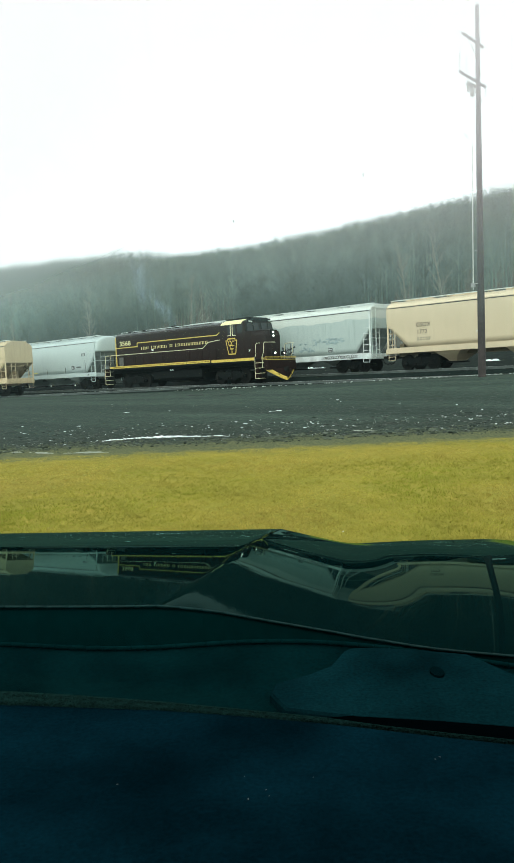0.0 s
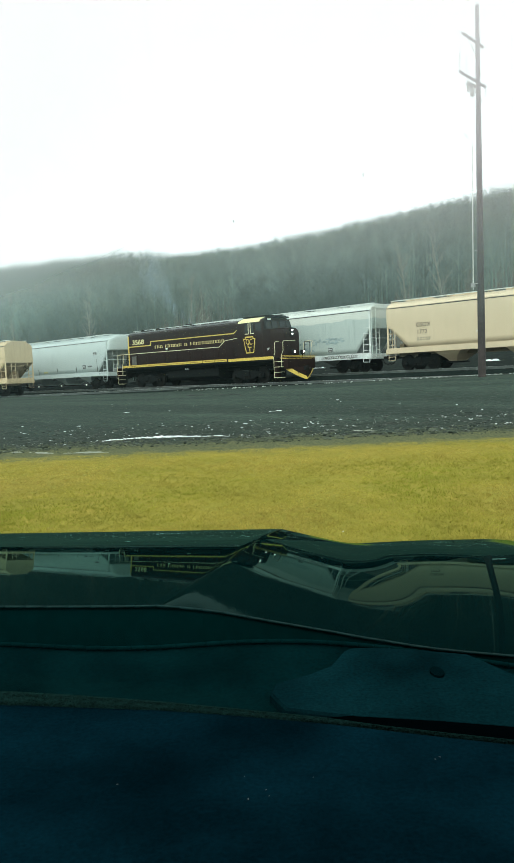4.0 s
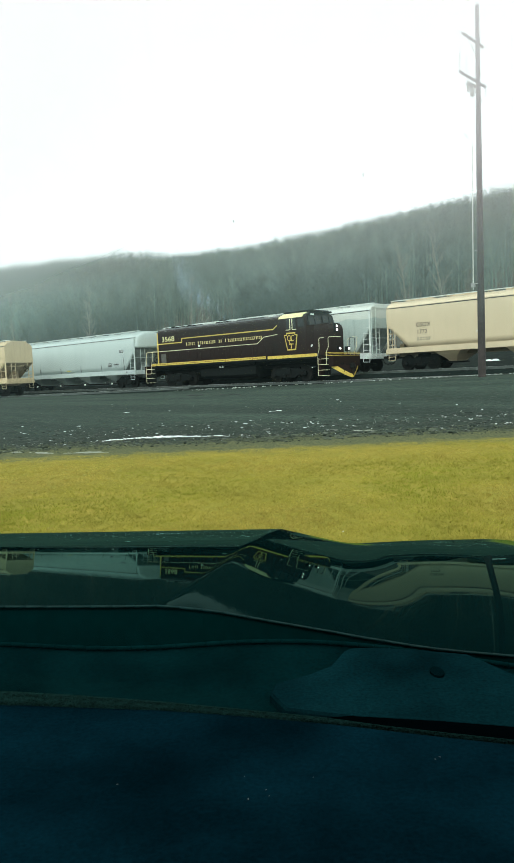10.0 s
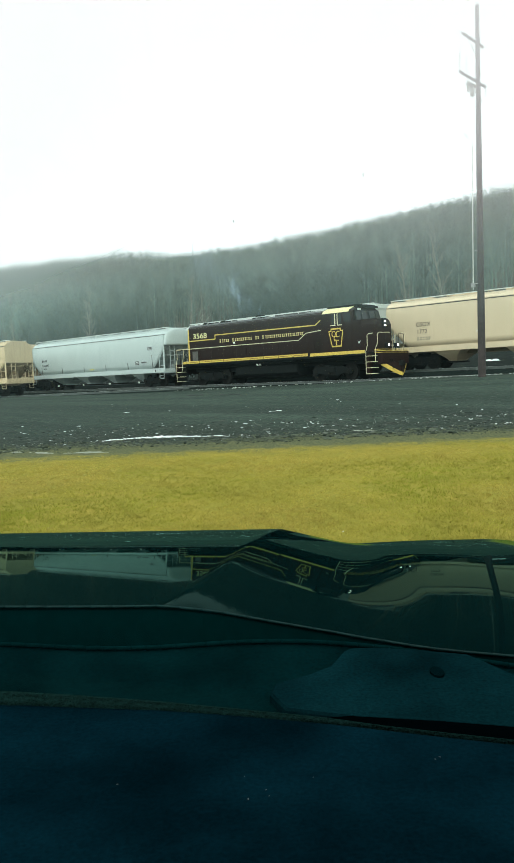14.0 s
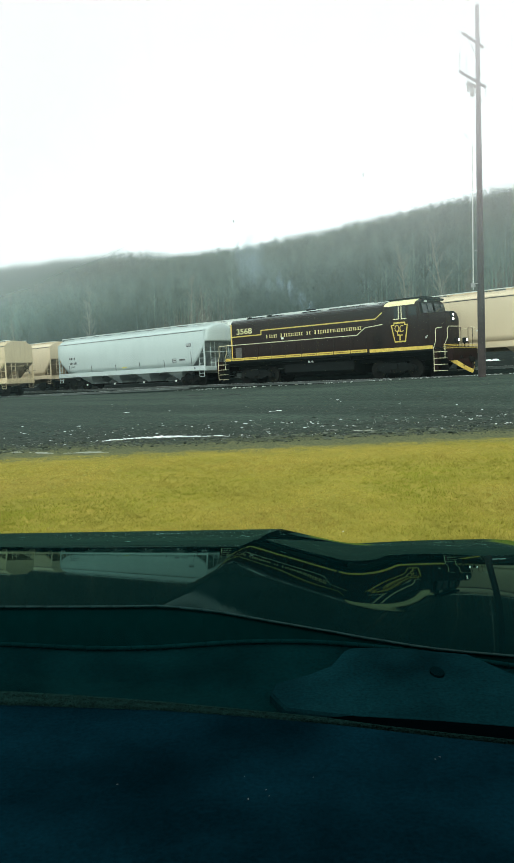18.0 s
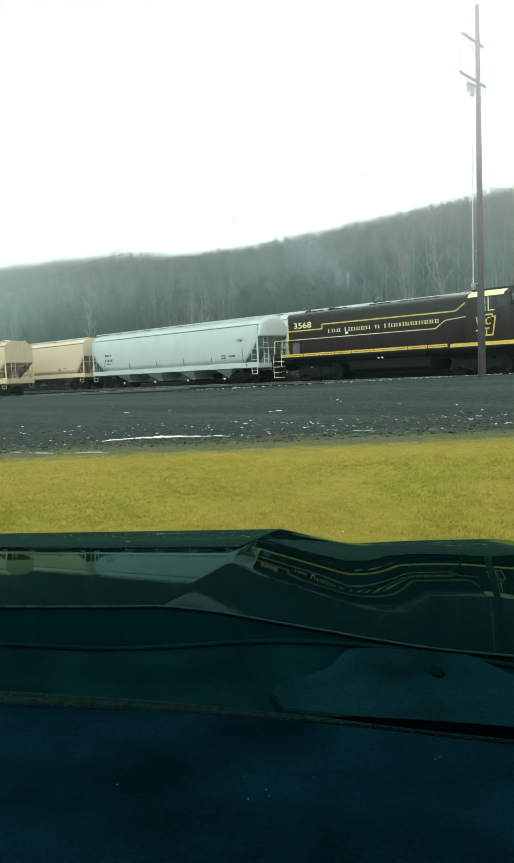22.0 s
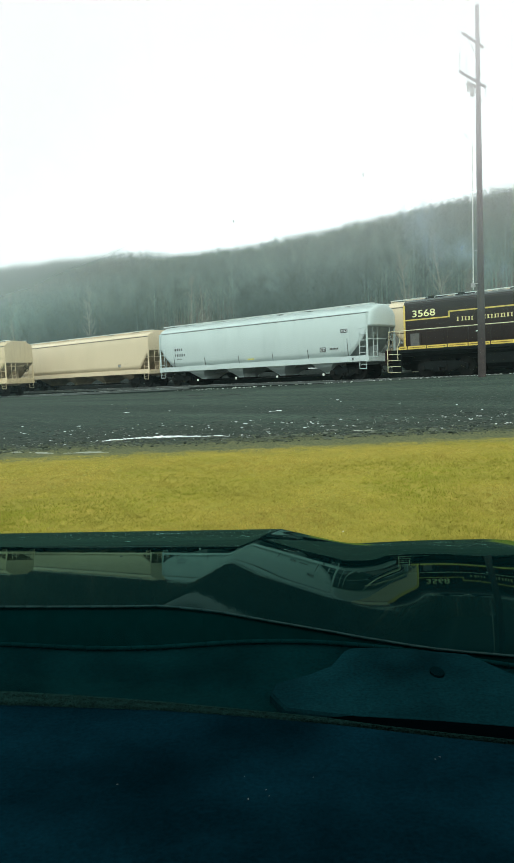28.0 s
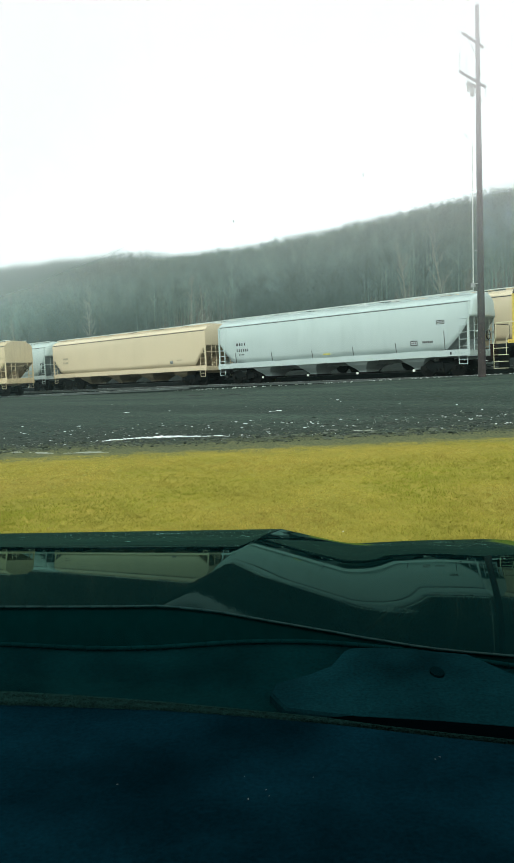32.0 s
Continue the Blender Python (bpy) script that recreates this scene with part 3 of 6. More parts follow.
def framed_mark(parent, x0, x1, z0, z1, y, material=None):
    """A stencilled panel: a dark frame, a pale field and dark bars in it."""
    bm = bmesh.new()
    box(bm, x0, x1, y - 0.004, y + 0.002, z0, z1)
    m = part("stencil_panel", bm, material or BLACK, parent)
    w, h = x1 - x0, z1 - z0
    bm = bmesh.new()
    box(bm, x0 + 0.1 * w, x1 - 0.1 * w, y - 0.007, y - 0.003, z0 + 0.2 * h, z1 - 0.2 * h)
    part("stencil_field", bm, PALE_BLUE, m)
    bm = bmesh.new()
    for a, c in ((0.16, 0.34), (0.40, 0.58), (0.66, 0.84)):
        box(bm, x0 + a * w, x0 + c * w, y - 0.010, y - 0.006, z0 + 0.32 * h, z0 + 0.68 * h)
    part("stencil_bars", bm, material or BLACK, m)


def hopper(length, body_paint, slope_paint, label, rounded=True, bays=(3.46, 7.24, 10.96, 14.76), caps=True, hatch="round", sill=(1.06, 1.40), eave=3.9, cut=1.35, cut_top=3.1, trim=None, bay_paint=None, dome=True):
    """A covered hopper car. Its near right corner is the origin, x runs back along the car, y across it, z from the rails."""
    trim = trim or body_paint
    car_ob = tagged(new("hopper_car"), label, "freight car", "covered hopper cars")
    L = length
    if rounded:
        wall = [(1.40, sill[1]), (1.47, 1.8), (1.505, 2.3), (1.51, 2.8), (1.47, 3.3), (1.39, 3.7), (1.32, eave)]
        roof = [(1.30, eave + 0.05), (1.12, eave + 0.22), (0.75, eave + 0.40), (0.35, eave + 0.47), (0, eave + 0.49)]
    else:
        wall = [(1.50, sill[1]), (1.505, 1.8), (1.505, 2.3), (1.505, 2.8), (1.505, 3.3), (1.50, 3.7), (1.46, eave)]
        roof = [(1.44, eave + 0.04), (1.25, eave + 0.2), (0.8, eave + 0.36), (0.35, eave + 0.42), (0, eave + 0.43)]

    def width(z):
        return lerp(z, [(q, a) for a, q in wall])

    def ring(x, zb, k=1.0):
        pts, drop = [], (1 - k) * 0.2
        for i in range(8):
            z = zb + (eave - zb) * i / 7
            pts.append((width(z) * k, z))
        pts += [(a * k, c - drop * (0.4 + c - eave)) for a, c in roof]
        return [(x, 1.52 - a, c) for a, c in pts] + [(x, 1.52 + a, c) for a, c in pts[-2::-1]]

    xs = [(0.0, cut_top, 1.0), (-0.03, cut_top - 0.05, 1.0)]
    for i in range(1, 7):
        t = i / 6
        xs.append((-0.05 - (cut - 0.05) * t, sill[1] + 0.04 + (cut_top - sill[1] - 0.09) * (1 - t ** (0.72 if rounded else 1.0)), 1.0))
    n = 14
    mid = [(-cut - (L - 2 * cut) * i / n, sill[1], 1.0) for i in range(1, n)]
    ends = [(-L - x, z, k) for x, z, k in xs[::-1]]
    rows = xs + mid + ends
    if rounded and dome:
        cap = [(0.20, cut_top + 0.01, 0.50), (0.185, cut_top + 0.005, 0.72), (0.14, cut_top, 0.88), (0.07, cut_top - 0.01, 0.97)]
        rows = cap + rows + [(-L - x, z, k) for x, z, k in cap[::-1]]
    bm = bmesh.new()
    loft(bm, [ring(x, z, k) for x, z, k in rows])
    body = part("body", bm, body_paint, car_ob, smooth=True)
    me = body.data
    for e in me.edges:
        a, c = me.vertices[e.vertices[0]].co, me.vertices[e.vertices[1]].co
        if abs(a.z - c.z) < 1e-4 and (abs(a.z - eave) < 0.001 or abs(a.z - eave - 0.05) < 0.001 or abs(a.z - eave - 0.04) < 0.001):
            e.use_edge_sharp = True
        if not (rounded and dome) and abs(a.x - c.x) < 1e-4 and min(abs(a.x), abs(a.x + L)) < 0.002:
            e.use_edge_sharp = True
    for side in (1, -1):                            # slope sheets under the ends
        bm = bmesh.new()
        pts = [(x, z) for x, z, k in xs if z < cut_top + 0.01]
        if side < 0:
            pts = [(-L - x, z) for x, z in pts]
        loft(bm, [[(x, 0.10, z - 0.012), (x, 2.94, z - 0.012), (x, 2.94, z - 0.03), (x, 0.10, z - 0.03)] for x, z in pts])
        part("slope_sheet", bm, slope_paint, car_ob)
        bm = bmesh.new()
        e = 0 if side > 0 else -L
        box(bm, e - side * 1.5, e - side * 1.42, 0.2, 2.84, sill[0], sill[1] + 0.25)
        box(bm, e - side * 1.42, e - side * 0.3, 1.44, 1.60, sill[1] - 0.1, sill[1] + 0.55)
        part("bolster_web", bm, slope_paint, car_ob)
    for s in (0, 1):
        w = width(eave)
        y = 1.52 - w if s == 0 else 1.52 + w
        d = -0.05 if s == 0 else 0.05
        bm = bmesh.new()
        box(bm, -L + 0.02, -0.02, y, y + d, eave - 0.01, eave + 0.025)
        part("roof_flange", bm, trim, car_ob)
        # dark strip painted as the shadow under the roof flange
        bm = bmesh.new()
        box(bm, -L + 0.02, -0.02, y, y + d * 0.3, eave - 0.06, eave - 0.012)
        part("seam", bm, SHADE_AND_MARK, car_ob)
        y0, y1 = (0.0, 0.09) if s == 0 else (2.95, 3.04)
        bm = bmesh.new()
        prof = [(y0, sill[0]), (y1, sill[0]), (y1, sill[0] + 0.04), ((y0 + y1) / 2 + 0.02 * (1 - 2 * s), sill[0] + 0.06), ((y0 + y1) / 2 + 0.02 * (1 - 2 * s), sill[1] - 0.05), (y1, sill[1] - 0.02), (y1, sill[1]), (y0, sill[1])]
        if s:
            prof = [(3.04 - a, c) for a, c in [(p[0] - 0, p[1]) for p in [(0.0, sill[0]), (0.09, sill[0]), (0.09, sill[1]), (0.0, sill[1])]]]
        loft(bm, [[(-L, a, c) for a, c in prof], [(0.0, a, c) for a, c in prof]])
        part("side_sill", bm, trim, car_ob)
        for x in (-0.07, -L + 0.07):
            yy = 0.04 if s == 0 else 3.0
            bm = bmesh.new()
            box(bm, x - 0.06, x + 0.06, yy - 0.035, yy + 0.035, sill[1] - 0.02, eave - 0.05, 0.01)
            part("corner_post", bm, trim, car_ob)
            q = -1 if x > -1 else 1
            yl = 0.0 if s == 0 else 3.04
            bm = bmesh.new()
            pipe(bm, [(x + q * 0.5, yl, sill[1] - 0.05), (x + q * 0.5, yl, cut_top - 0.35)], 0.022)
            for i in range(5 if s == 0 else 4):
                z = sill[1] + 0.16 + i * 0.36
                pipe(bm, [(x + q * 0.5, yl, z), (x, yl, z)], 0.02)
            part("ladder", bm, trim, car_ob)
            bm = bmesh.new()
            pipe(bm, [(x + q * 0.55, yl + 0.03 - 0.06 * s, sill[0] + 0.02), (x + q * 0.52, yl, 0.64), (x + q * 0.05, yl, 0.62), (x + q * 0.05, yl + 0.03 - 0.06 * s, sill[0] + 0.02)], 0.02)
            pipe(bm, [(x + q * 0.52, yl, 0.85), (x + q * 0.05, yl, 0.85)], 0.016)
            part("stirrup_step", bm, trim, car_ob)
    for x, q in ((0.0, 1), (-L, -1)):
        bm = bmesh.new()
        box(bm, x - 0.1, x + 0.02, 0.02, 3.02, sill[0] - 0.04, sill[1] - 0.06, 0.02)
        box(bm, x - q * 1.2, x, 0.2, 2.84, sill[1] - 0.16, sill[1] - 0.1)
        part("end_sill", bm, trim, car_ob)
        bm = bmesh.new()
        for y in (0.62, 1.05, 2.42):
            pipe(bm, [(x - q * 0.02, y, sill[1] - 0.1), (x - q * 0.02, y, cut_top + 0.05)], 0.022)
        for i in range(4):
            pipe(bm, [(x - q * 0.02, 0.62, sill[1] + 0.2 + i * 0.36), (x - q * 0.02, 1.05, sill[1] + 0.2 + i * 0.36)], 0.018)
        pipe(bm, [(x, 0.06, sill[1] + 0.95), (x, 2.98, sill[1] + 0.95)], 0.022)
        part("end_ladder", bm, trim, car_ob)
        bm = bmesh.new()
        tube(bm, (x - q * 0.9, 1.9, sill[1] - 0.1), (x - q * 0.9, 1.9, sill[1] + 0.5), 0.2, seg=14)
        box(bm, x - q * 0.6, x - q * 0.25, 1.1, 1.5, sill[1] - 0.1, sill[1] + 0.28, 0.03)
        part("brake_cylinder", bm, slope_paint, car_ob)
        bm = bmesh.new()
        bmesh.ops.create_circle(bm, segments=18, radius=0.26, matrix=pose(x + q * 0.05, 2.15, sill[1] + 0.75, 0, 90, 0))
        ring_pts = [v.co.copy() for v in bm.verts]
        bm.clear()
        pipe(bm, ring_pts + [ring_pts[0]], 0.018)
        for k in (0, 6, 12):
            pipe(bm, [ring_pts[k], (x + q * 0.02, 2.15, sill[1] + 0.75)], 0.014)
        part("brake_wheel", bm, RUST, car_ob)
        bm = bmesh.new()
        box(bm, x - q * 0.3, x + q * 0.35, 1.42, 1.62, 0.76, 0.96, 0.02)
        box(bm, x + q * 0.3, x + q * 0.66, 1.36, 1.68, 0.72, 1.0, 0.05)
        pipe(bm, [(x + q * 0.1, 1.2, 0.8), (x + q * 0.25, 1.2, 0.5), (x + q * 0.5, 1.25, 0.42), (x + q * 0.64, 1.3, 0.5)], 0.03)
        part("coupler", bm, RUST, car_ob)
    bm = bmesh.new()
    box(bm, -L + 0.1, -0.1, 1.3, 1.74, 0.86, 1.2)
    part("centre_sill", bm, slope_paint, car_ob)
    for b_ in bays:
        bm = bmesh.new()
        loft(bm, [[(-b_ - a, 1.52 - c, z), (-b_ + a, 1.52 - c, z), (-b_ + a, 1.52 + c, z), (-b_ - a, 1.52 + c, z)] for a, c, z in ((1.3, 1.42, sill[1] + 0.02), (0.86, 1.36, sill[0] + 0.02), (0.62, 1.2, 0.86), (0.4, 0.95, 0.68), (0.28, 0.7, 0.52), (0.26, 0.66, 0.44))])
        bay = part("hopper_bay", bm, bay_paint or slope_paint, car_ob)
        bm = bmesh.new()
        box(bm, -b_ - 0.36, -b_ + 0.36, 0.7, 2.34, 0.33, 0.43, 0.02)
        pipe(bm, [(-b_, 0.3, 0.38), (-b_, 2.74, 0.38)], 0.05)
        part("outlet_gate", bm, RUST, bay)
        if caps:
            bm = bmesh.new()
            tube(bm, (-b_, 0.24, 0.38), (-b_, 0.3, 0.38), 0.075, seg=14)
            part("outlet_cap", bm, WHITE, bay, "white round outlet cap")
    top = eave + (0.49 if rounded else 0.43)
    for y in (0.62, 2.42):
        bm = bmesh.new()
        box(bm, -L + 0.05, -0.05, y - 0.11, y + 0.11, top + 0.02, top + 0.055)
        part("roof_walk", bm, GALV, car_ob, "pale galvanised running board")
    k = int(L / 1.25)
    for i in range(k + 1):
        x = -0.12 - (L - 0.24) * i / k
        bm = bmesh.new()
        pipe(bm, [(x, 0.5, top + 0.02), (x, 0.42, top - 0.16)], 0.02, 4)
        pipe(bm, [(x, 2.54, top + 0.02), (x, 2.62, top - 0.16)], 0.02, 4)
        box(bm, x - 0.03, x + 0.03, 0.5, 2.54, top - 0.02, top + 0.02)
        part("walk_bracket", bm, trim, car_ob)
    hn = 10 if hatch == "round" else 6
    for i in range(hn):
        x = -L * (i + 0.5) / hn
        bm = bmesh.new()
        if hatch == "round":
            tube(bm, (x, 1.52, top - 0.03), (x, 1.52, top + 0.05), 0.34, seg=16)
            tube(bm, (x, 1.52, top + 0.05), (x, 1.52, top + 0.09), 0.3, 0.1, seg=16)
        else:
            box(bm, x - 0.9, x + 0.9, 1.2, 1.84, top - 0.02, top + 0.08, 0.03)
            box(bm, x - 0.05, x + 0.05, 1.1, 1.94, top + 0.06, top + 0.12)
        part("roof_hatch", bm, trim, car_ob)
    wheels = truck(car_ob, -1.95, 0.46, 0.89) + truck(car_ob, -L + 1.95, 0.46, 0.89)
    return car_ob, wheels


MOVING = []                                        # (thing, place behind the locomotive, wheels, wheel radius)
blue_car, w = hopper(18.55, BLUE, SHADE, bay_paint=BLUE, label="pale blue covered hopper car with rounded sides on the main track")
MOVING.append((blue_car, -2.02, w, 0.46))
bars(blue_car, -16.83, -15.85, 2.50, 2.76, 0.006, 4, BLACK, rng_seed=2, fill=0.5)
bars(blue_car, -16.8, -15.62, 2.10, 2.36, 0.008, 6, BLACK, rng_seed=3, fill=0.5)
bars(blue_car, -16.6, -16.1, 1.88, 2.0, 0.03, 4, SHADE_AND_MARK, rng_seed=4)
framed_mark(blue_car, -1.9, -1.4, 2.8, 3.02, 0.0, BLACK)
framed_mark(blue_car, -3.5, -3.06, 1.74, 2.02, 0.03, BLACK)
bars(blue_car, -2.75, -2.1, 1.82, 1.98, 0.02, 6, SHADE_AND_MARK, rng_seed=5)
bm = bmesh.new()
box(bm, -9.61, -9.04, 0.075, 0.085, 1.56, 1.86)
part("yellow_sticker", bm, YELLOW, blue_car, "faded yellow sticker")
for x, z in ((-1.46, 2.44), (-4.46, 1.96), (-7.37, 1.95), (-10.41, 1.9), (-13.71, 1.95), (-16.95, 2.1)):
    bm = bmesh.new()
    pipe(bm, [(x, 0.015, z), (x + 0.04, 0.05, 1.42)], 0.02)
    part("side_stake", bm, SHADE_AND_MARK, blue_car)
bm = bmesh.new()
box(bm, -1.12, -1.02, -0.006, 0.004, 1.14, 1.3)
part("hand_brake_plate", bm, BLACK, blue_car)

tan_car, w = hopper(19.5, TAN, SHADE_TAN, bay_paint=SHADE_TAN, label="tan covered hopper car with flat sides on the main track", rounded=False, bays=(2.99, 6.9, 11.04, 15.09), caps=False, hatch="trough", cut=1.2, cut_top=2.85)
MOVING.append((tan_car, -21.86, w, 0.46))
framed_mark(tan_car, -3.85, -3.5, 1.65, 1.88, 0.01)
bars(tan_car, -17.9, -17.1, 2.55, 2.77, 0.012, 4, FADED, rng_seed=6)
bars(tan_car, -17.9, -17.1, 2.2, 2.42, 0.012, 4, FADED, rng_seed=7)
bars(tan_car, -3.1, -2.5, 1.85, 1.92, 0.012, 5, SHADE_AND_MARK, rng_seed=8)

last_car, w = hopper(18.55, GREY, SHADE, "pale grey covered hopper car coupled behind a tan one")
MOVING.append((last_car, -42.75, w, 0.46))
framed_mark(last_car, -0.75, -0.35, 2.3, 2.5, 0.0)

far_tan, w = hopper(19.5, TAN, SHADE_TAN, "clean tan covered hopper car standing on the far siding", rounded=False, bays=(2.9, 6.9, 11.04, 15.45), caps=False, hatch="trough", cut=1.45, cut_top=2.85, trim=TAN, bay_paint=TAN)
far_tan.matrix_basis = pose(-24.9 + 19.5, 39.63, 0.44)
lettering(far_tan, "GSOX", -17.42, 2.60, 0.008, 0.36, BLACK)
lettering(far_tan, "1772", -17.38, 2.17, 0.008, 0.36, BLACK)
bars(far_tan, -17.35, -16.4, 1.75, 1.98, 0.008, 5, FADED, rows=2, rng_seed=9)

far_blue, w = hopper(17.6, WORN, SHADE, "weathered pale blue hopper car with graffiti on the far siding", rounded=False, caps=False, bays=(3.5, 7.2, 10.4, 14.1), sill=(0.86, 1.22), eave=3.95, cut=1.2, cut_top=2.82, hatch="trough", trim=PALE_BLUE)
bm = bmesh.new()                                    # tall end ladder and its brackets
for y in (0.06, 0.55):
    pipe(bm, [(0.06, y, 0.9), (0.06, y, 4.12)], 0.03)
for i in range(8):
    pipe(bm, [(0.06, 0.06, 1.25 + i * 0.38), (0.06, 0.55, 1.25 + i * 0.38)], 0.018)
for z in (3.3, 4.0):
    pipe(bm, [(0.06, 0.3, z), (-0.06, 0.3, z)], 0.02)
pipe(bm, [(0.06, 0.06, 4.12), (0.06, 2.98, 4.12)], 0.025)
part("tall_end_ladder", bm, WORN, far_blue)
far_blue.matrix_basis = pose(-26.1, 39.63, 0.44)
framed_mark(far_blue, -3.42, -3.05, 1.42, 1.68, 0.01)


def scrawl(parent, x0, x1, z0, z1, y, n, seed, r, material):
    """Sprayed loops and strokes, no letters."""
    rng = random.Random(seed)
    bm = bmesh.new()
    for i in range(n):
        cx, cz = x0 + (x1 - x0) * (i + 0.5) / n, (z0 + z1) / 2
        a, c = (x1 - x0) / n * rng.uniform(0.35, 0.55), (z1 - z0) * rng.uniform(0.3, 0.5)
        span = rng.uniform(3, 6.3)
        st = rng.uniform(0, 6)
        pipe(bm, [(cx + a * math.cos(st + span * k / 9), y, cz + c * math.sin(st + span * k / 9)) for k in range(10)], r, 4)
    return part("graffiti", bm, material, parent, "dark sprayed graffiti scrawl")


def smudge(parent, x0, x1, z0, z1, y, n, seed, material):
    """Blurred sprayed fill: flat ragged flakes of paint, no letters."""
    rng = random.Random(seed)
    bm = bmesh.new()
    for i in range(n):
        cx, cz = rng.uniform(x0, x1), rng.uniform(z0, z1)
        a, c, k = rng.uniform(0.08, 0.22), rng.uniform(0.03, 0.09), rng.randint(6, 9)
        ring = [(cx + a * rng.uniform(0.6, 1.2) * math.cos(6.283 * q / k), cz + c * rng.uniform(0.6, 1.2) * math.sin(6.283 * q / k)) for q in range(k)]
        loft(bm, [[(p, y - 0.003 - 0.0004 * i, q) for p, q in ring], [(p, y + 0.004, q) for p, q in ring]])
    return part("graffiti", bm, material, parent, "faded blue-grey sprayed graffiti fill")


SPRAY = mat("grey_spray_paint", (0.27, 0.35, 0.36), 0.7, var=0.4, bump=0.0)
SPRAY_DARK = mat("dark_spray_paint", (0.06, 0.075, 0.08), 0.7, bump=0.0)
scrawl(far_blue, -4.0, -1.0, 0.92, 1.17, -0.008, 17, 3, 0.014, BLACK)
scrawl(far_blue, -3.8, -1.3, 0.95, 1.14, -0.010, 12, 13, 0.012, BLACK)
scrawl(far_blue, -7.0, -6.4, 1.45, 1.95, 0.0, 5, 5, 0.018, SPRAY_DARK)
smudge(far_blue, -7.4, -6.3, 1.35, 2.0, 0.004, 16, 6, SPRAY_DARK)
smudge(far_blue, -4.7, -1.9, 1.95, 2.3, 0.004, 34, 8, SPRAY)
smudge(far_blue, -5.8, -4.6, 1.5, 2.1, 0.004, 16, 9, SPRAY)

near_tan, w = hopper(19.5, TAN_OLD, SHADE_TAN, "faded tan covered hopper car parked on the near siding", rounded=False, caps=False, hatch="round", cut=1.5, cut_top=2.75, sill=(1.06, 1.5), dome=False, eave=4.08)
near_tan.matrix_basis = pose(-54.7, 30.0, -0.29, 0, -0.7, 14.5)

# ---- locomotive ----
loco = tagged(new("locomotive"), "dark brown diesel locomotive with gold stripes and yellow plow", "locomotive")


def slab_word(parent, x0, x1, z0, z1, y, widths, material):
    """A company name as plain upright bars, a pair for each of its characters."""
    total = sum(abs(w) for w in widths)
    k = (x1 - x0) / total
    x = x0
    for w in widths:
        if w > 0:
            a, c, h = x + 0.07, x + w * k - 0.07, z1 - z0
            yy = (y - 0.004, y + 0.002)
            bm = bmesh.new()
            low, high = z0 + h * 0.03, z0 + h * (1.0 if w > 1.15 else 0.9)
            s = min(0.07, (c - a) * 0.3)
            foot = 0.026
            stems = [((a + c) / 2, 0.05)] if w < 0.6 else [(a + s / 2, s), (c - s / 4, s * 0.75)]
            for q, wide in stems:
                box(bm, q - wide / 2, q + wide / 2, *yy, low, high)
                for zf in (low, high - foot):
                    box(bm, q - wide / 2 - 0.03, q + wide / 2 + 0.03, y - 0.006, y + 0.002, zf, zf + foot)
            part("name_bar", bm, material, parent)
        x += abs(w) * k


def strip(parent, pts, y, w, material, name="stripe"):
    """A painted band along points (x, z) on a side."""
    bm = bmesh.new()
    for (a, c), (d, e) in zip(pts, pts[1:]):
        if abs(a - d) < 1e-6:
            box(bm, a - w / 2, a + w / 2, y - 0.004, y + 0.002, min(c, e) - w / 2, max(c, e) + w / 2)
        else:
            loft(bm, [[(a, y - 0.004, c - w / 2), (a, y - 0.004, c + w / 2), (a, y + 0.002, c + w / 2), (a, y + 0.002, c - w / 2)], [(d, y - 0.004, e - w / 2), (d, y - 0.004, e + w / 2), (d, y + 0.002, e + w / 2), (d, y + 0.002, e - w / 2)]])
    return part(name, bm, material, parent)


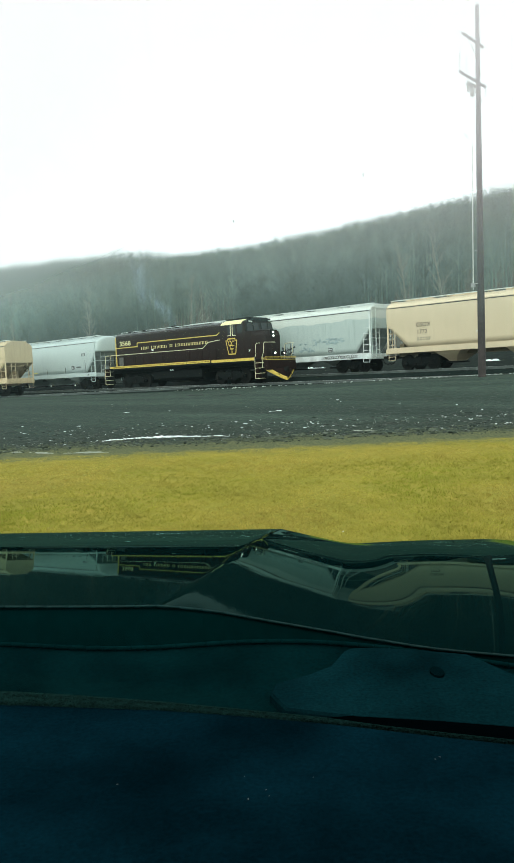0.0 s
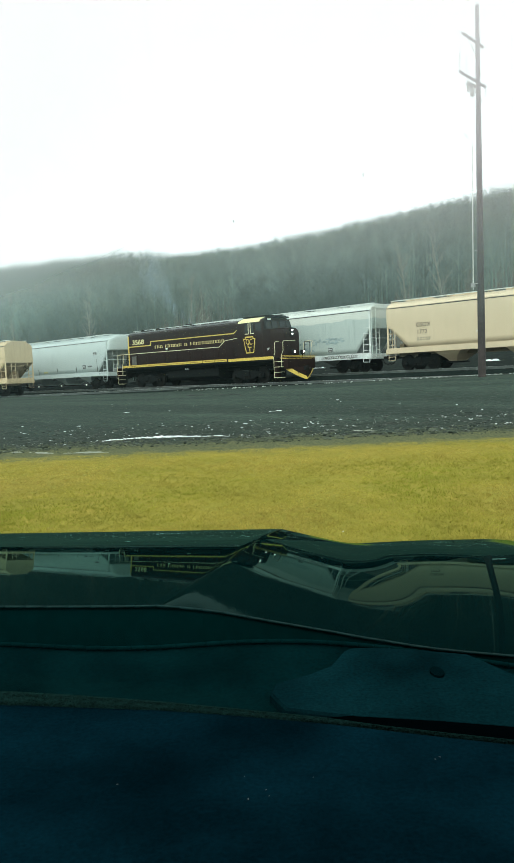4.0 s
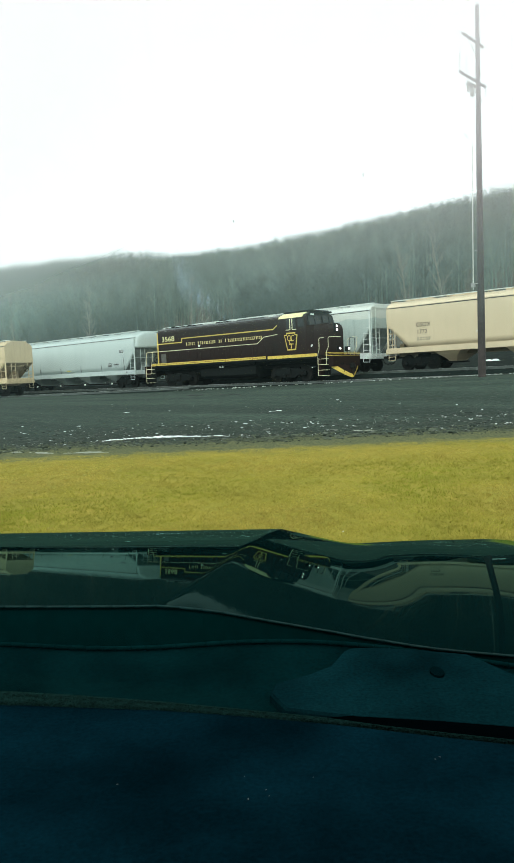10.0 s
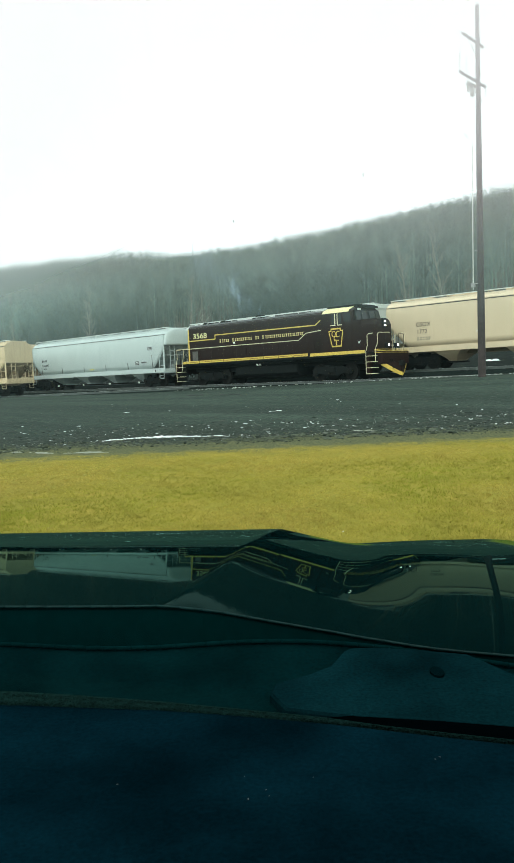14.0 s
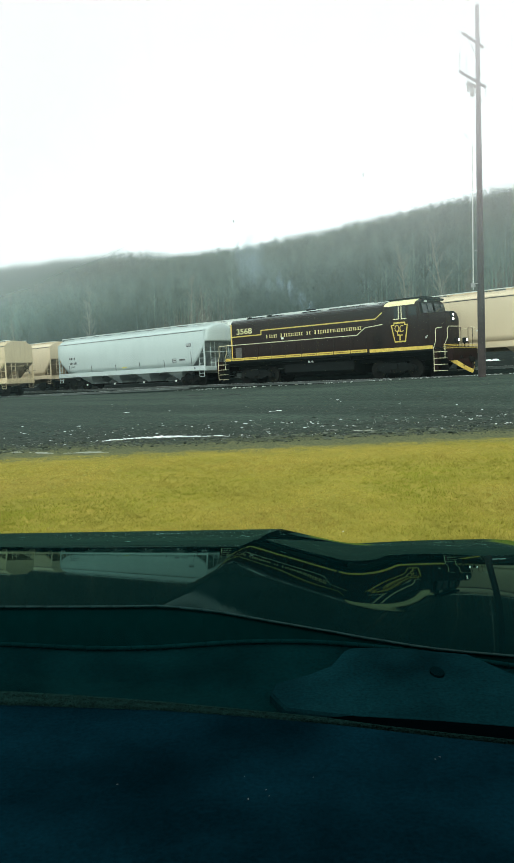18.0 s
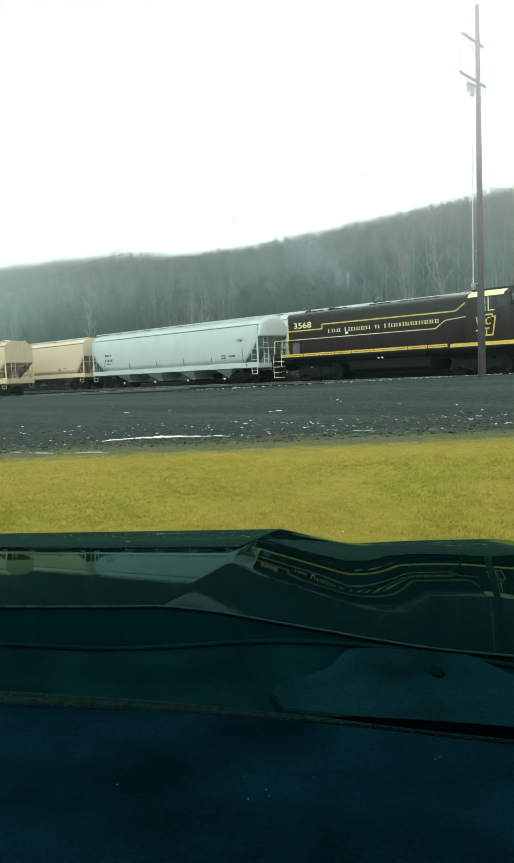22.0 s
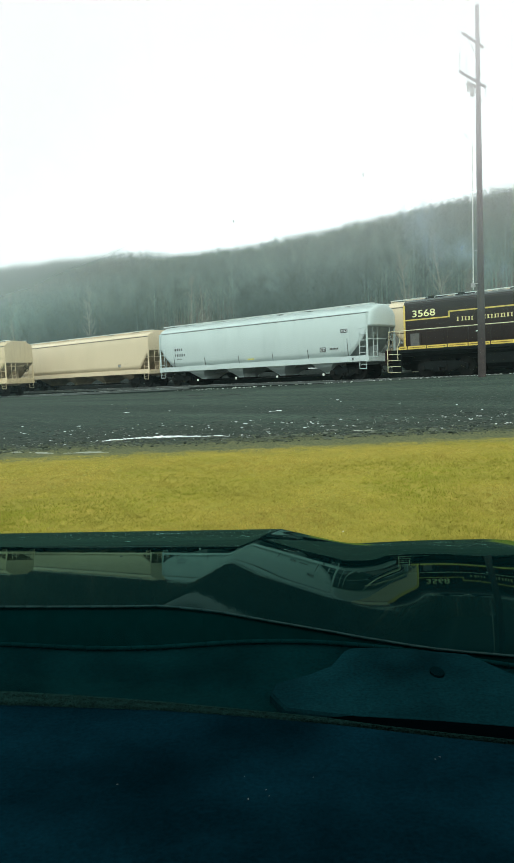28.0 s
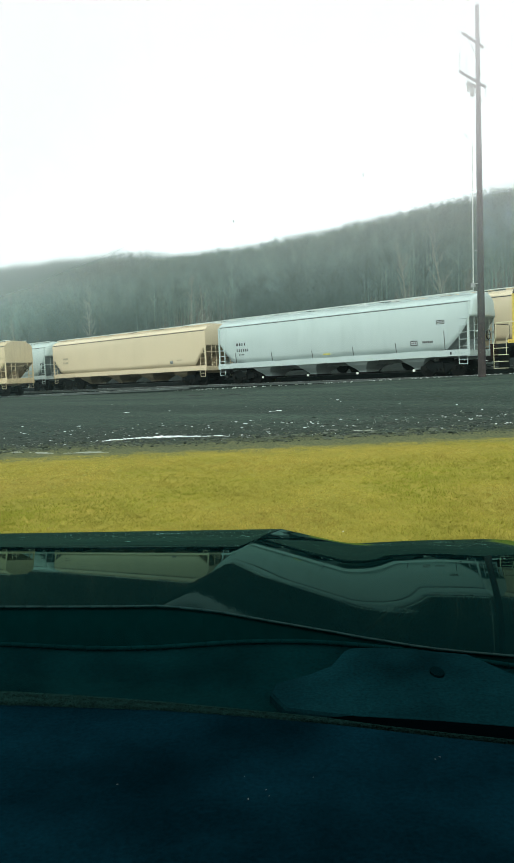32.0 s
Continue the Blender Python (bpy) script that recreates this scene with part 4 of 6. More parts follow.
def build_loco():
    # frame and walkway
    bm = bmesh.new()
    box(bm, -0.05, 15.85, 0.02, 3.02, 1.42, 1.60, 0.02)
    box(bm, -0.78, 16.75, 0.55, 2.49, 1.2, 1.58, 0.02)
    box(bm, 0.3, 15.5, 1.0, 2.04, 0.95, 1.25)
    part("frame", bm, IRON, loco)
    for s in (0, 1):
        y0, y1 = (0.0, 0.03) if s == 0 else (3.01, 3.04)
        xs = [0.0, 0.57, 1.77, 2.99, 4.18, 5.41, 6.68, 7.9, 9.17, 10.39, 11.6]
        for a, c in zip(xs, xs[1:]):
            bm = bmesh.new()
            box(bm, a + 0.03, c - 0.03, y0, y1, 1.56, 1.735, 0.006)
            panel = part("sill_panel", bm, GOLD, loco, "gold sill panel")
            bm = bmesh.new()
            box(bm, a + 0.1, c - 0.1, y0 - 0.004 if s == 0 else y1 - 0.002, y0 + 0.002 if s == 0 else y1 + 0.004, 1.635, 1.66)
            part("panel_line", bm, BROWN, panel, "thin dark line in the panel")
        bm = bmesh.new()
        box(bm, 11.75, 15.78, y0, y1, 1.52, 1.71, 0.006)
        part("sill_panel", bm, GOLD, loco, "gold sill panel")
    # long hood
    bm = bmesh.new()
    prof = [(0.68, 1.6), (0.66, 4.02), (0.72, 4.16), (0.9, 4.30), (1.25, 4.36), (1.52, 4.37)]
    full = prof + [(3.04 - a, c) for a, c in prof[-2::-1]]
    loft(bm, [[(x, a, c) for a, c in full] for x in (0.02, 12.75)])
    part("long_hood", bm, BROWN, loco)
    bm = bmesh.new()
    top = [(0.70, 4.13), (0.9, 4.315), (1.25, 4.375), (1.52, 4.385), (1.79, 4.375), (2.14, 4.315), (2.34, 4.13), (1.52, 4.2)]
    loft(bm, [[(x, a, c) for a, c in top] for x in (0.0, 12.78)])
    part("hood_roof", bm, HOODTOP, loco, "grey weathered hood roof")
    for a, c in ((0.35, 1.1), (1.3, 2.5), (3.2, 4.4), (4.6, 5.8), (7.6, 8.8), (9.0, 10.2), (10.4, 11.6)):
        bm = bmesh.new()
        box(bm, a, c, 0.64, 0.68, 1.75, 2.5, 0.008)
        box(bm, c - 0.12, c - 0.08, 0.62, 0.66, 2.05, 2.2)
        part("hood_door", bm, BROWN, loco)
    bm = bmesh.new()
    box(bm, 0.42, 0.98, 0.632, 0.66, 1.72, 2.45)
    part("grille_panel", bm, mat("dusty_grille", (0.09, 0.085, 0.08), 0.8), loco, "dusty grey grille")
    bm = bmesh.new()
    for i in range(12):
        box(bm, 11.72 - 0.0, 12.6, 0.63, 0.65, 1.85 + i * 0.07, 1.88 + i * 0.07)
    part("louvres", bm, BROWN, loco)
    for x in (1.6, 3.4):
        bm = bmesh.new()
        tube(bm, (x, 1.52, 4.34), (x, 1.52, 4.46), 0.62, seg=24)
        part("radiator_fan", bm, IRON, loco)
    bm = bmesh.new()
    tube(bm, (6.4, 1.52, 4.3), (6.4, 1.52, 4.56), 0.28, 0.33, seg=16)
    box(bm, 6.0, 7.2, 1.1, 1.94, 4.3, 4.44, 0.03)
    part("exhaust_stack", bm, IRON, loco)
    bm = bmesh.new()
    box(bm, 8.2, 10.6, 0.95, 2.09, 4.3, 4.44, 0.04)
    part("brake_grid_hatch", bm, HOODTOP, loco)
    bm = bmesh.new()
    pipe(bm, [(0.4, 0.95, 4.42), (12.6, 0.95, 4.42)], 0.02)
    for i in range(11):
        pipe(bm, [(0.6 + i * 1.2, 0.95, 4.30), (0.6 + i * 1.2, 0.95, 4.42)], 0.016, 4)
    part("roof_rail", bm, GALV, loco)
    # yellow corner of the hood's rear
    bm = bmesh.new()
    box(bm, -0.01, 0.10, 0.645, 0.70, 1.62, 4.05)
    box(bm, -0.01, 0.02, 0.70, 2.34, 1.62, 4.1)
    part("rear_corner", bm, GOLD, loco, "yellow rear edge")
    # stripes, number, name
    strip(loco, [(0.12, 3.21), (2.80, 3.21), (2.80, 3.49), (11.75, 3.47), (12.35, 3.88)], 0.655, 0.068, GOLD)
    lettering(loco, "3568", 0.52, 3.36, 0.65, 0.52, PALE, "road_number", squeeze=1.42)
    slab_word(loco, 3.2, 10.8, 2.93, 3.15, 0.66, [1.3, 0.55, 1.0, -0.7, 1.3, 1.1, 0.95, 0.95, 1.1, -0.7, 1.1, -0.7, 1.3, 0.5, 1.0, 1.15, 0.9, 0.9, 1.1, 0.5, 0.9, 0.9, 0.95], NAME_GOLD)
    bm = bmesh.new()
    box(bm, 4.55, 4.75, 0.63, 0.66, 2.78, 2.9)
    part("white_plate", bm, WHITE, loco)
    # handrail along the walkway
    for s in (0, 1):
        y = 0.06 if s == 0 else 2.98
        bm = bmesh.new()
        pipe(bm, [(-0.66, y, 2.60), (0.0, y, 2.62), (10.86, y, 2.59), (11.43, y, 2.98), (12.62, y, 3.08)], 0.022)
        part("handrail", bm, CREAM, loco, "cream handrail")
        for x in (0.57, 1.77, 2.99, 4.18, 5.41, 6.68, 7.9, 9.17, 10.39, 11.5):
            bm = bmesh.new()
            pipe(bm, [(x, y, 1.58), (x, y, 2.6 if x < 11 else 2.98)], 0.02, 5)
            part("stanchion", bm, BROWN, loco)
    # cab
    bm = bmesh.new()
    prof = [(0.06, 1.62), (0.06, 4.02), (0.16, 4.16), (0.62, 4.34), (1.1, 4.42), (1.52, 4.44)]
    full = prof + [(3.04 - a, c) for a, c in prof[-2::-1]]
    rows = [[(12.6, a, c) for a, c in full], [(14.87, a, c) for a, c in full]]
    rows.append([(14.95 if c > 3.4 else 15.17, a + (0.06 if a < 1.52 else -0.06 if a > 1.52 else 0), min(c, 4.36)) for a, c in full])
    loft(bm, rows)
    part("cab", bm, BROWN, loco)
    bm = bmesh.new()
    rf = [(0.05, 4.03), (0.15, 4.175), (0.61, 4.355), (0.61, 4.30), (0.2, 4.13), (0.1, 4.03)]
    loft(bm, [[(12.75, a, c) for a, c in rf], [(14.7, a, c) for a, c in rf]])
    loft(bm, [[(12.75, 3.04 - a, c) for a, c in rf], [(14.7, 3.04 - a, c) for a, c in rf]])
    part("cab_roof_edge", bm, PALE, loco, "pale yellow cab roof edge")
    bm = bmesh.new()
    box(bm, 12.7, 15.02, 0.62, 2.42, 4.38, 4.47, 0.03)
    box(bm, 14.78, 15.18, 0.5, 2.54, 4.28, 4.4, 0.03)
    part("cab_roof", bm, IRON, loco)
    for s in (0, 1):
        y = 0.045 if s == 0 else 2.995
        d = -0.02 if s == 0 else 0.02
        bm = bmesh.new()
        for a, c, e, g in ((13.68, 13.72, 3.30, 3.98), (13.86, 13.90, 3.30, 3.98), (13.36, 13.72, 3.27, 3.31), (13.86, 14.2, 3.27, 3.31)):
            box(bm, a, c, y + d, y + d + 0.03, e, g)
        w = part("cab_window", bm, CREAM, loco, "cream window frame")
        bm = bmesh.new()
        box(bm, 13.42, 14.14, y, y + 0.02, 3.32, 3.98)
        part("pane", bm, DARKGLASS, w)
        bm = bmesh.new()
        box(bm, 14.34, 14.8, y, y + 0.02, 3.42, 3.92, 0.01)
        part("quarter_window", bm, DARKGLASS, loco)
        bm = bmesh.new()
        pipe(bm, [(15.4, y - 0.03, 2.25), (15.4, y - 0.06, 2.12), (15.52, y - 0.06, 2.25)], 0.018, 5)
        part("grab_iron", bm, WHITE, loco)
    # windscreens on the front of the cab
    for y0, y1 in ((0.22, 0.72), (0.82, 1.4), (1.64, 2.22), (2.32, 2.82)):
        bm = bmesh.new()
        loft(bm, [[(15.2, y0, 3.42), (15.03, y0 + 0.03, 4.1), (15.0, y0 + 0.03, 4.1), (15.17, y0, 3.42)], [(15.2, y1, 3.42), (15.03, y1 - 0.03, 4.1), (15.0, y1 - 0.03, 4.1), (15.17, y1, 3.42)]])
        part("windscreen", bm, mat("cab_windscreen", (0.02, 0.022, 0.022), 0.08, var=0.1, bump=0.0, spec=0.2), loco)
    bm = bmesh.new()
    box(bm, 15.03, 15.11, 0.34, 0.78, 4.08, 4.24, 0.01)
    nb = part("number_board", bm, IRON, loco)
    for i in range(4):
        bm = bmesh.new()
        box(bm, 15.106, 15.116, 0.39 + i * 0.09, 0.45 + i * 0.09, 4.11, 4.21)
        part("digit_bar", bm, WHITE, nb)
    # nose with chamfered corners
    bm = bmesh.new()
    plan = [(14.97, 0.08), (15.55, 0.10), (16.2, 0.78), (16.2, 2.26), (15.55, 2.94), (14.97, 2.96)]
    loft(bm, [[(x - (0.12 if x > 15.9 and z > 3.4 else 0), y, z) for x, y in plan] for z in (1.6, 3.2, 3.48)])
    box(bm, 15.05, 16.1, 0.9, 2.14, 3.3, 3.56, 0.05)
    part("nose", bm, BROWN, loco)
    bm = bmesh.new()
    box(bm, 16.12, 16.25, 1.34, 1.70, 2.98, 3.56, 0.03)
    part("headlight_box", bm, IRON, loco)
    for z in (3.38, 3.14):
        bm = bmesh.new()
        tube(bm, (16.25, 1.52, z), (16.28, 1.52, z), 0.052, seg=16)
        part("headlight", bm, LAMP, loco, "lit round headlight")
    for y in (0.97, 1.92):
        bm = bmesh.new()
        box(bm, 16.62, 16.84, y - 0.13, y + 0.13, 1.80, 2.08, 0.03)
        pipe(bm, [(16.7, y, 1.55), (16.7, y, 1.85)], 0.04)
        b = part("ditch_light", bm, IRON, loco)
        bm = bmesh.new()
        tube(bm, (16.84, y, 1.95), (16.87, y, 1.95), 0.06, seg=16)
        part("lens", bm, LAMP, b, "lit lamp lens")
    # front platform, pilot, plow
    bm = bmesh.new()
    box(bm, 15.85, 16.95, 0.5, 2.54, 1.42, 1.56, 0.02)
    box(bm, 16.6, 16.95, 0.08, 2.96, 0.85, 1.58, 0.03)
    box(bm, 15.84, 16.0, 0.1, 0.6, 0.35, 1.5)
    part("front_pilot", bm, BROWN, loco)
    bm = bmesh.new()
    for z in (1.68, 1.60, 1.50):
        box(bm, 16.40, 16.96, 0.06, 0.075, z, z + 0.025)
        box(bm, 16.955, 16.97, 0.08, 2.96, z, z + 0.025)
    part("pilot_stripes", bm, GOLD, loco, "thin gold stripes")
    for s in (0, 1):
        f = (lambda y: y) if s == 0 else (lambda y: 3.04 - y)

        def blade(t, z):
            """A place on the curved blade, t from its outer end to the nose."""
            q = (z - 0.14) / 0.8
            return 16.75 + 0.5 * t + 0.10 * math.cos(q * 1.3), f(0.12 + 1.4 * t), z

        def rows(low, high, out):
            made = []
            for i in range(11):
                t = i / 10
                zs = [low(t) + (high(t) - low(t)) * k / 4 for k in range(5)]
                face = [blade(t, z) for z in zs]
                made.append([(x + out, y, z) for x, y, z in face] + [(x + out - 0.04, y, z) for x, y, z in face[::-1]])
            return made

        low = lambda t: 0.14 + 0.66 * (1 - t) ** 1.25
        bm = bmesh.new()
        loft(bm, rows(low, lambda t: 0.92, 0.0))
        part("plow_blade", bm, BROWN, loco)
        bm = bmesh.new()
        wide = 0.30 if s == 0 else 0.12
        loft(bm, rows(lambda t: low(t) - 0.004, lambda t: min(0.915, low(t) + wide * (1 - 0.3 * t)), 0.012))
        part("plow_band", bm, GOLD, loco, "yellow band along the plow's cutting edge")
    # steps and handrails at the four corners
    for x0, x1, out in ((15.84, 16.5, 1), (-0.72, -0.06, -1)):
        for s in (0, 1):
            y = 0.03 if s == 0 else 3.01
            yi = 0.5 if s == 0 else 2.54
            bm = bmesh.new()
            box(bm, x0 + 0.04, x1 - 0.04, yi - 0.02, yi + 0.02, 0.35, 1.55)
            part("step_well", bm, IRON, loco)
            for z in (0.32, 0.66, 1.0, 1.34):
                bm = bmesh.new()
                box(bm, x0, x1, y, y + (0.3 if s == 0 else -0.3), z - 0.014, z + 0.01)
                box(bm, x0, x1, y - 0.004, y + 0.004, z - 0.016, z + 0.013)
                part("step", bm, CREAM, loco, "step with a cream edge")
            bm = bmesh.new()
            pipe(bm, [(x0, y, 0.32), (x0, y, 1.6), (x0 + 0.12, y, 1.95), (x0 + 0.12, y, 2.55), (x0 + 0.2, y, 2.62), (x0 + 0.5, y, 2.64)], 0.016)
            pipe(bm, [(x1, y, 1.0), (x1, y, 1.75), (x1 + 0.16, y, 2.05), (x1 + 0.16, y, 2.55), (x1 + 0.26, y, 2.66), (x1 + (0.45 if out > 0 else 0.1), yi + 0.4 * (1 if s == 0 else -1), 2.66)], 0.016)
            part("corner_handrail", bm, CREAM, loco, "cream bent handrail")
    bm = bmesh.new()
    box(bm, -0.95, -0.7, 0.1, 2.94, 0.85, 1.58, 0.03)
    part("rear_pilot", bm, BROWN, loco)
    bm = bmesh.new()
    pipe(bm, [(-0.9, 0.6, 1.55), (-0.9, 0.6, 2.6), (-0.9, 2.44, 2.6), (-0.9, 2.44, 1.55)], 0.018)
    pipe(bm, [(16.9, 0.55, 1.55), (16.9, 0.55, 2.6), (16.9, 1.1, 2.6), (16.9, 1.1, 1.55)], 0.016)
    pipe(bm, [(16.9, 2.49, 1.55), (16.9, 2.49, 2.6), (16.9, 1.94, 2.6), (16.9, 1.94, 1.55)], 0.016)
    part("end_handrail", bm, BROWN, loco)
    for x, q in ((16.95, 1), (-0.95, -1)):
        bm = bmesh.new()
        box(bm, x - q * 0.1, x + q * 0.3, 1.42, 1.62, 0.76, 0.96, 0.02)
        box(bm, x + q * 0.25, x + q * 0.5, 1.36, 1.68, 0.72, 1.0, 0.05)
        part("coupler", bm, RUST, loco)
        bm = bmesh.new()
        for y in (0.9, 1.1, 1.95, 2.15):
            pipe(bm, [(x, y, 1.1), (x + q * 0.12, y, 0.75), (x + q * 0.2, y + 0.05, 0.5)], 0.025, 5)
        part("air_hoses", bm, IRON, loco)
    # keystone emblem: plain shapes
    key = [(13.18, 2.99), (13.36, 2.99), (13.36, 3.12), (14.10, 3.12), (14.10, 2.99), (14.28, 2.99), (14.12, 2.0), (13.42, 2.0)]
    cx, cz = 13.73, 2.55
    for k, m, d, nm in ((1.0, GOLD, 0.0, "emblem"), (0.86, BROWN, -0.004, "emblem_field")):
        bm = bmesh.new()
        loft(bm, [[(cx + (x - cx) * k, 0.052 + d, cz + (z - cz) * k) for x, z in key], [(cx + (x - cx) * k, 0.062, cz + (z - cz) * k) for x, z in key]])
        part(nm, bm, m, loco, "keystone shape outlined in gold" if d == 0 else "")
    bm = bmesh.new()
    for ox, oz, rx, rz, a0, a1 in ((13.58, 2.78, 0.13, 0.17, 0, 6.3), (13.90, 2.76, 0.13, 0.17, 0.8, 5.6), (13.72, 2.52, 0.12, 0.11, 0.5, 5)):
        pipe(bm, [(ox + rx * math.cos(a0 + (a1 - a0) * i / 12), 0.045, oz + rz * math.sin(a0 + (a1 - a0) * i / 12)) for i in range(13)], 0.024, 4)
    box(bm, 13.73, 13.80, 0.04, 0.05, 2.1, 2.42)
    box(bm, 13.6, 13.93, 0.04, 0.05, 2.36, 2.42)
    part("emblem_device", bm, GOLD, loco)
    # tank and running gear
    bm = bmesh.new()
    loft(bm, [[(x, y, z) for y, z in ((0.35, 0.62), (0.6, 0.42), (2.44, 0.42), (2.69, 0.62), (2.69, 1.15), (0.35, 1.15))] for x in (5.0, 10.4)])
    part("fuel_tank", bm, IRON, loco)
    bm = bmesh.new()
    tube(bm, (4.9, 0.35, 1.32), (10.2, 0.35, 1.32), 0.13, seg=12)
    part("air_reservoir", bm, IRON, loco)
    bm = bmesh.new()
    for x in (7.1, 7.35):
        tube(bm, (x, 0.22, 1.22), (x, 0.34, 1.22), 0.06, seg=10)
    part("fuel_gauge", bm, WHITE, loco)
    return truck(loco, 2.5, 0.51, 1.2, True) + truck(loco, 13.1, 0.51, 1.2, True)


MOVING.insert(0, (loco, 0.0, build_loco(), 0.51))

# ---- pole, wire, snow, stones, grass ----
def utility_pole():
    root = tagged(new("utility_pole"), "tall weathered wooden utility pole with crossarms", "utility pole")
    x, y = -14.1, 30.0
    root.matrix_basis = pose(x, y, ground_z(x, y), 0, 0, 0)
    z0 = ground_z(x, y)
    top = 15.5 - z0
    bm = bmesh.new()
    n = 8
    for i in range(n):
        a, c = i / n, (i + 1) / n
        tube(bm, (LEAN_X * a, 0, top * a - (0.3 if i == 0 else 0)), (LEAN_X * c, 0, top * c), 0.170 - 0.092 * a, 0.170 - 0.092 * c, seg=14)
    part("shaft", bm, POLE, root)

    def at(z):
        return LEAN_X * (z - z0) / top

    for z, a, c in ((14.05, -1.15, 0.8), (12.45, -1.45, 0.95)):
        bm = bmesh.new()
        q = at(z)
        box(bm, q - 0.15, q - 0.07, a, c, z - z0 - 0.04, z - z0 + 0.04, 0.008)
        arm = part("crossarm", bm, POLE, root)
        bm = bmesh.new()
        pipe(bm, [(q - 0.1, a * 0.6, z - z0 - 0.05), (q - 0.1, -0.05, z - z0 - 0.5)], 0.015, 4)
        part("arm_brace", bm, WIRE, arm)
    for z, ys in ((12.45, (-1.4, -0.8)),):
        for k in ys:
            bm = bmesh.new()
            q = at(z)
            pipe(bm, [(q - 0.11, k, z - z0 + 0.03), (q - 0.11, k, z - z0 + 0.55)], 0.015, 5)
            tube(bm, (q - 0.11, k, z - z0 + 0.5), (q - 0.11, k, z - z0 + 0.76), 0.026, 0.018, seg=8)
            part("insulator", bm, mat("grey_porcelain", (0.3, 0.3, 0.3), 0.3), root)
    bm = bmesh.new()
    q = at(12.2)
    tube(bm, (q - 0.1, -0.35, 11.75 - z0), (q - 0.1, -0.35, 12.15 - z0), 0.09, seg=10)
    tube(bm, (q - 0.1, -0.7, 11.85 - z0), (q - 0.1, -0.7, 12.25 - z0), 0.05, seg=8)
    box(bm, q - 0.2, q, -0.75, 0.0, 12.15 - z0, 12.2 - z0)
    part("cutout_switches", bm, WIRE, root)
    bm = bmesh.new()
    pipe(bm, [(at(11.8) - 0.06, 0.5, 11.75 - z0), (at(11.8) - 0.06, 0.0, 11.6 - z0)], 0.03, 5)
    pipe(bm, [(at(12) - 0.06, 0.85, 12.0 - z0), (at(12) - 0.06, 0.85, 12.55 - z0)], 0.012, 4)
    pipe(bm, [(at(12) - 0.06, 0.5, 12.4 - z0), (at(12) - 0.06, 0.87, 12.3 - z0)], 0.012, 4)
    part("far_bracket", bm, WIRE, root)
    bm = bmesh.new()
    pipe(bm, [(at(9.9) - 0.22, -0.14, 9.9 - z0), (at(6.5) - 0.26, -0.14, 6.5 - z0), (at(3.75) - 0.28, -0.14, 3.75 - z0)], 0.022, 6)
    part("riser_conduit", bm, mat("pale_plastic_pipe", (0.6, 0.6, 0.58), 0.5, bump=0.0), root, "pale riser pipe")
    bm = bmesh.new()
    for z in (9.7, 7.5, 5.4, 4.0):
        box(bm, at(z) - 0.25, at(z) - 0.05, -0.155, -0.125, z - z0 - 0.012, z - z0 + 0.012)
    box(bm, at(3.8) - 0.36, at(3.8) - 0.2, -0.2, -0.08, 3.85 - z0, 4.02 - z0, 0.01)
    part("standoff_brackets", bm, WIRE, root)
    bm = bmesh.new()
    box(bm, -0.16, -0.06, -0.19, -0.178, 1.95 - z0, 2.0 - z0)
    part("pole_tag", bm, GALV, root, "small white tag")


LEAN_X = 0.1
utility_pole()


def wire_height(x):
    t = x + 14.1
    return 10.38 + 0.098 * t + 0.00105 * t * t


bm = bmesh.new()
pts = [(x, 30.0, wire_height(x)) for x in (-14.15, -18, -22, -26, -30, -34, -38, -42, -46, -50, -54, -58, -62)]
pipe(bm, pts, 0.0035, 4)
cable = tagged(part("overhead_wire", bm, WIRE), "thin overhead wire with small hanging clamps", "wire")
for x in (-14.6, -19.9, -28.6, -37.8):
    bm = bmesh.new()
    z = wire_height(x)
    box(bm, x - 0.03, x + 0.03, 29.98, 30.02, z - 0.03, z + 0.03, 0.008)
    tube(bm, (x + 0.02, 30, z - 0.13), (x + 0.02, 30, z - 0.04), 0.016, 0.03, seg=7)
    pipe(bm, [(x, 30, z), (x - 0.05, 30, z + 0.1), (x - 0.1, 30, z + 0.08)], 0.011, 4)
    part("clamp", bm, WIRE, cable)


def scatter(name, pieces, material, label, category):
    """Many small irregular lumps in one mesh."""
    vs, fs = [], []
    ico = [(-0.5, 0, 0.15), (0.5, 0, 0.1), (0, -0.5, 0.12), (0, 0.5, 0.12), (0.05, -0.05, 0.5), (0, 0, -0.4)]
    tri = [(0, 2, 4), (2, 1, 4), (1, 3, 4), (3, 0, 4), (2, 0, 5), (1, 2, 5), (3, 1, 5), (0, 3, 5)]
    for x, y, z, sx, sy, sz, w in pieces:
        k = len(vs)
        ca, sa = math.cos(w), math.sin(w)
        for a, c, e in ico:
            a, c, e = a * sx * random.uniform(0.8, 1.25), c * sy * random.uniform(0.8, 1.25), e * sz * random.uniform(0.8, 1.2)
            vs.append((x + a * ca - c * sa, y + a * sa + c * ca, z + e))
        fs.extend([tuple(k + i for i in t) for t in tri])
    me = bpy.data.meshes.new(name)
    me.from_pydata(vs, [], fs)
    me.materials.append(material)
    return tagged(new(name, me), label, category, kind="stuff")


def spot(d, u):
    """The place d metres ahead of the car and u to its right."""
    p = FH * d + RT * u
    return p.x, p.y


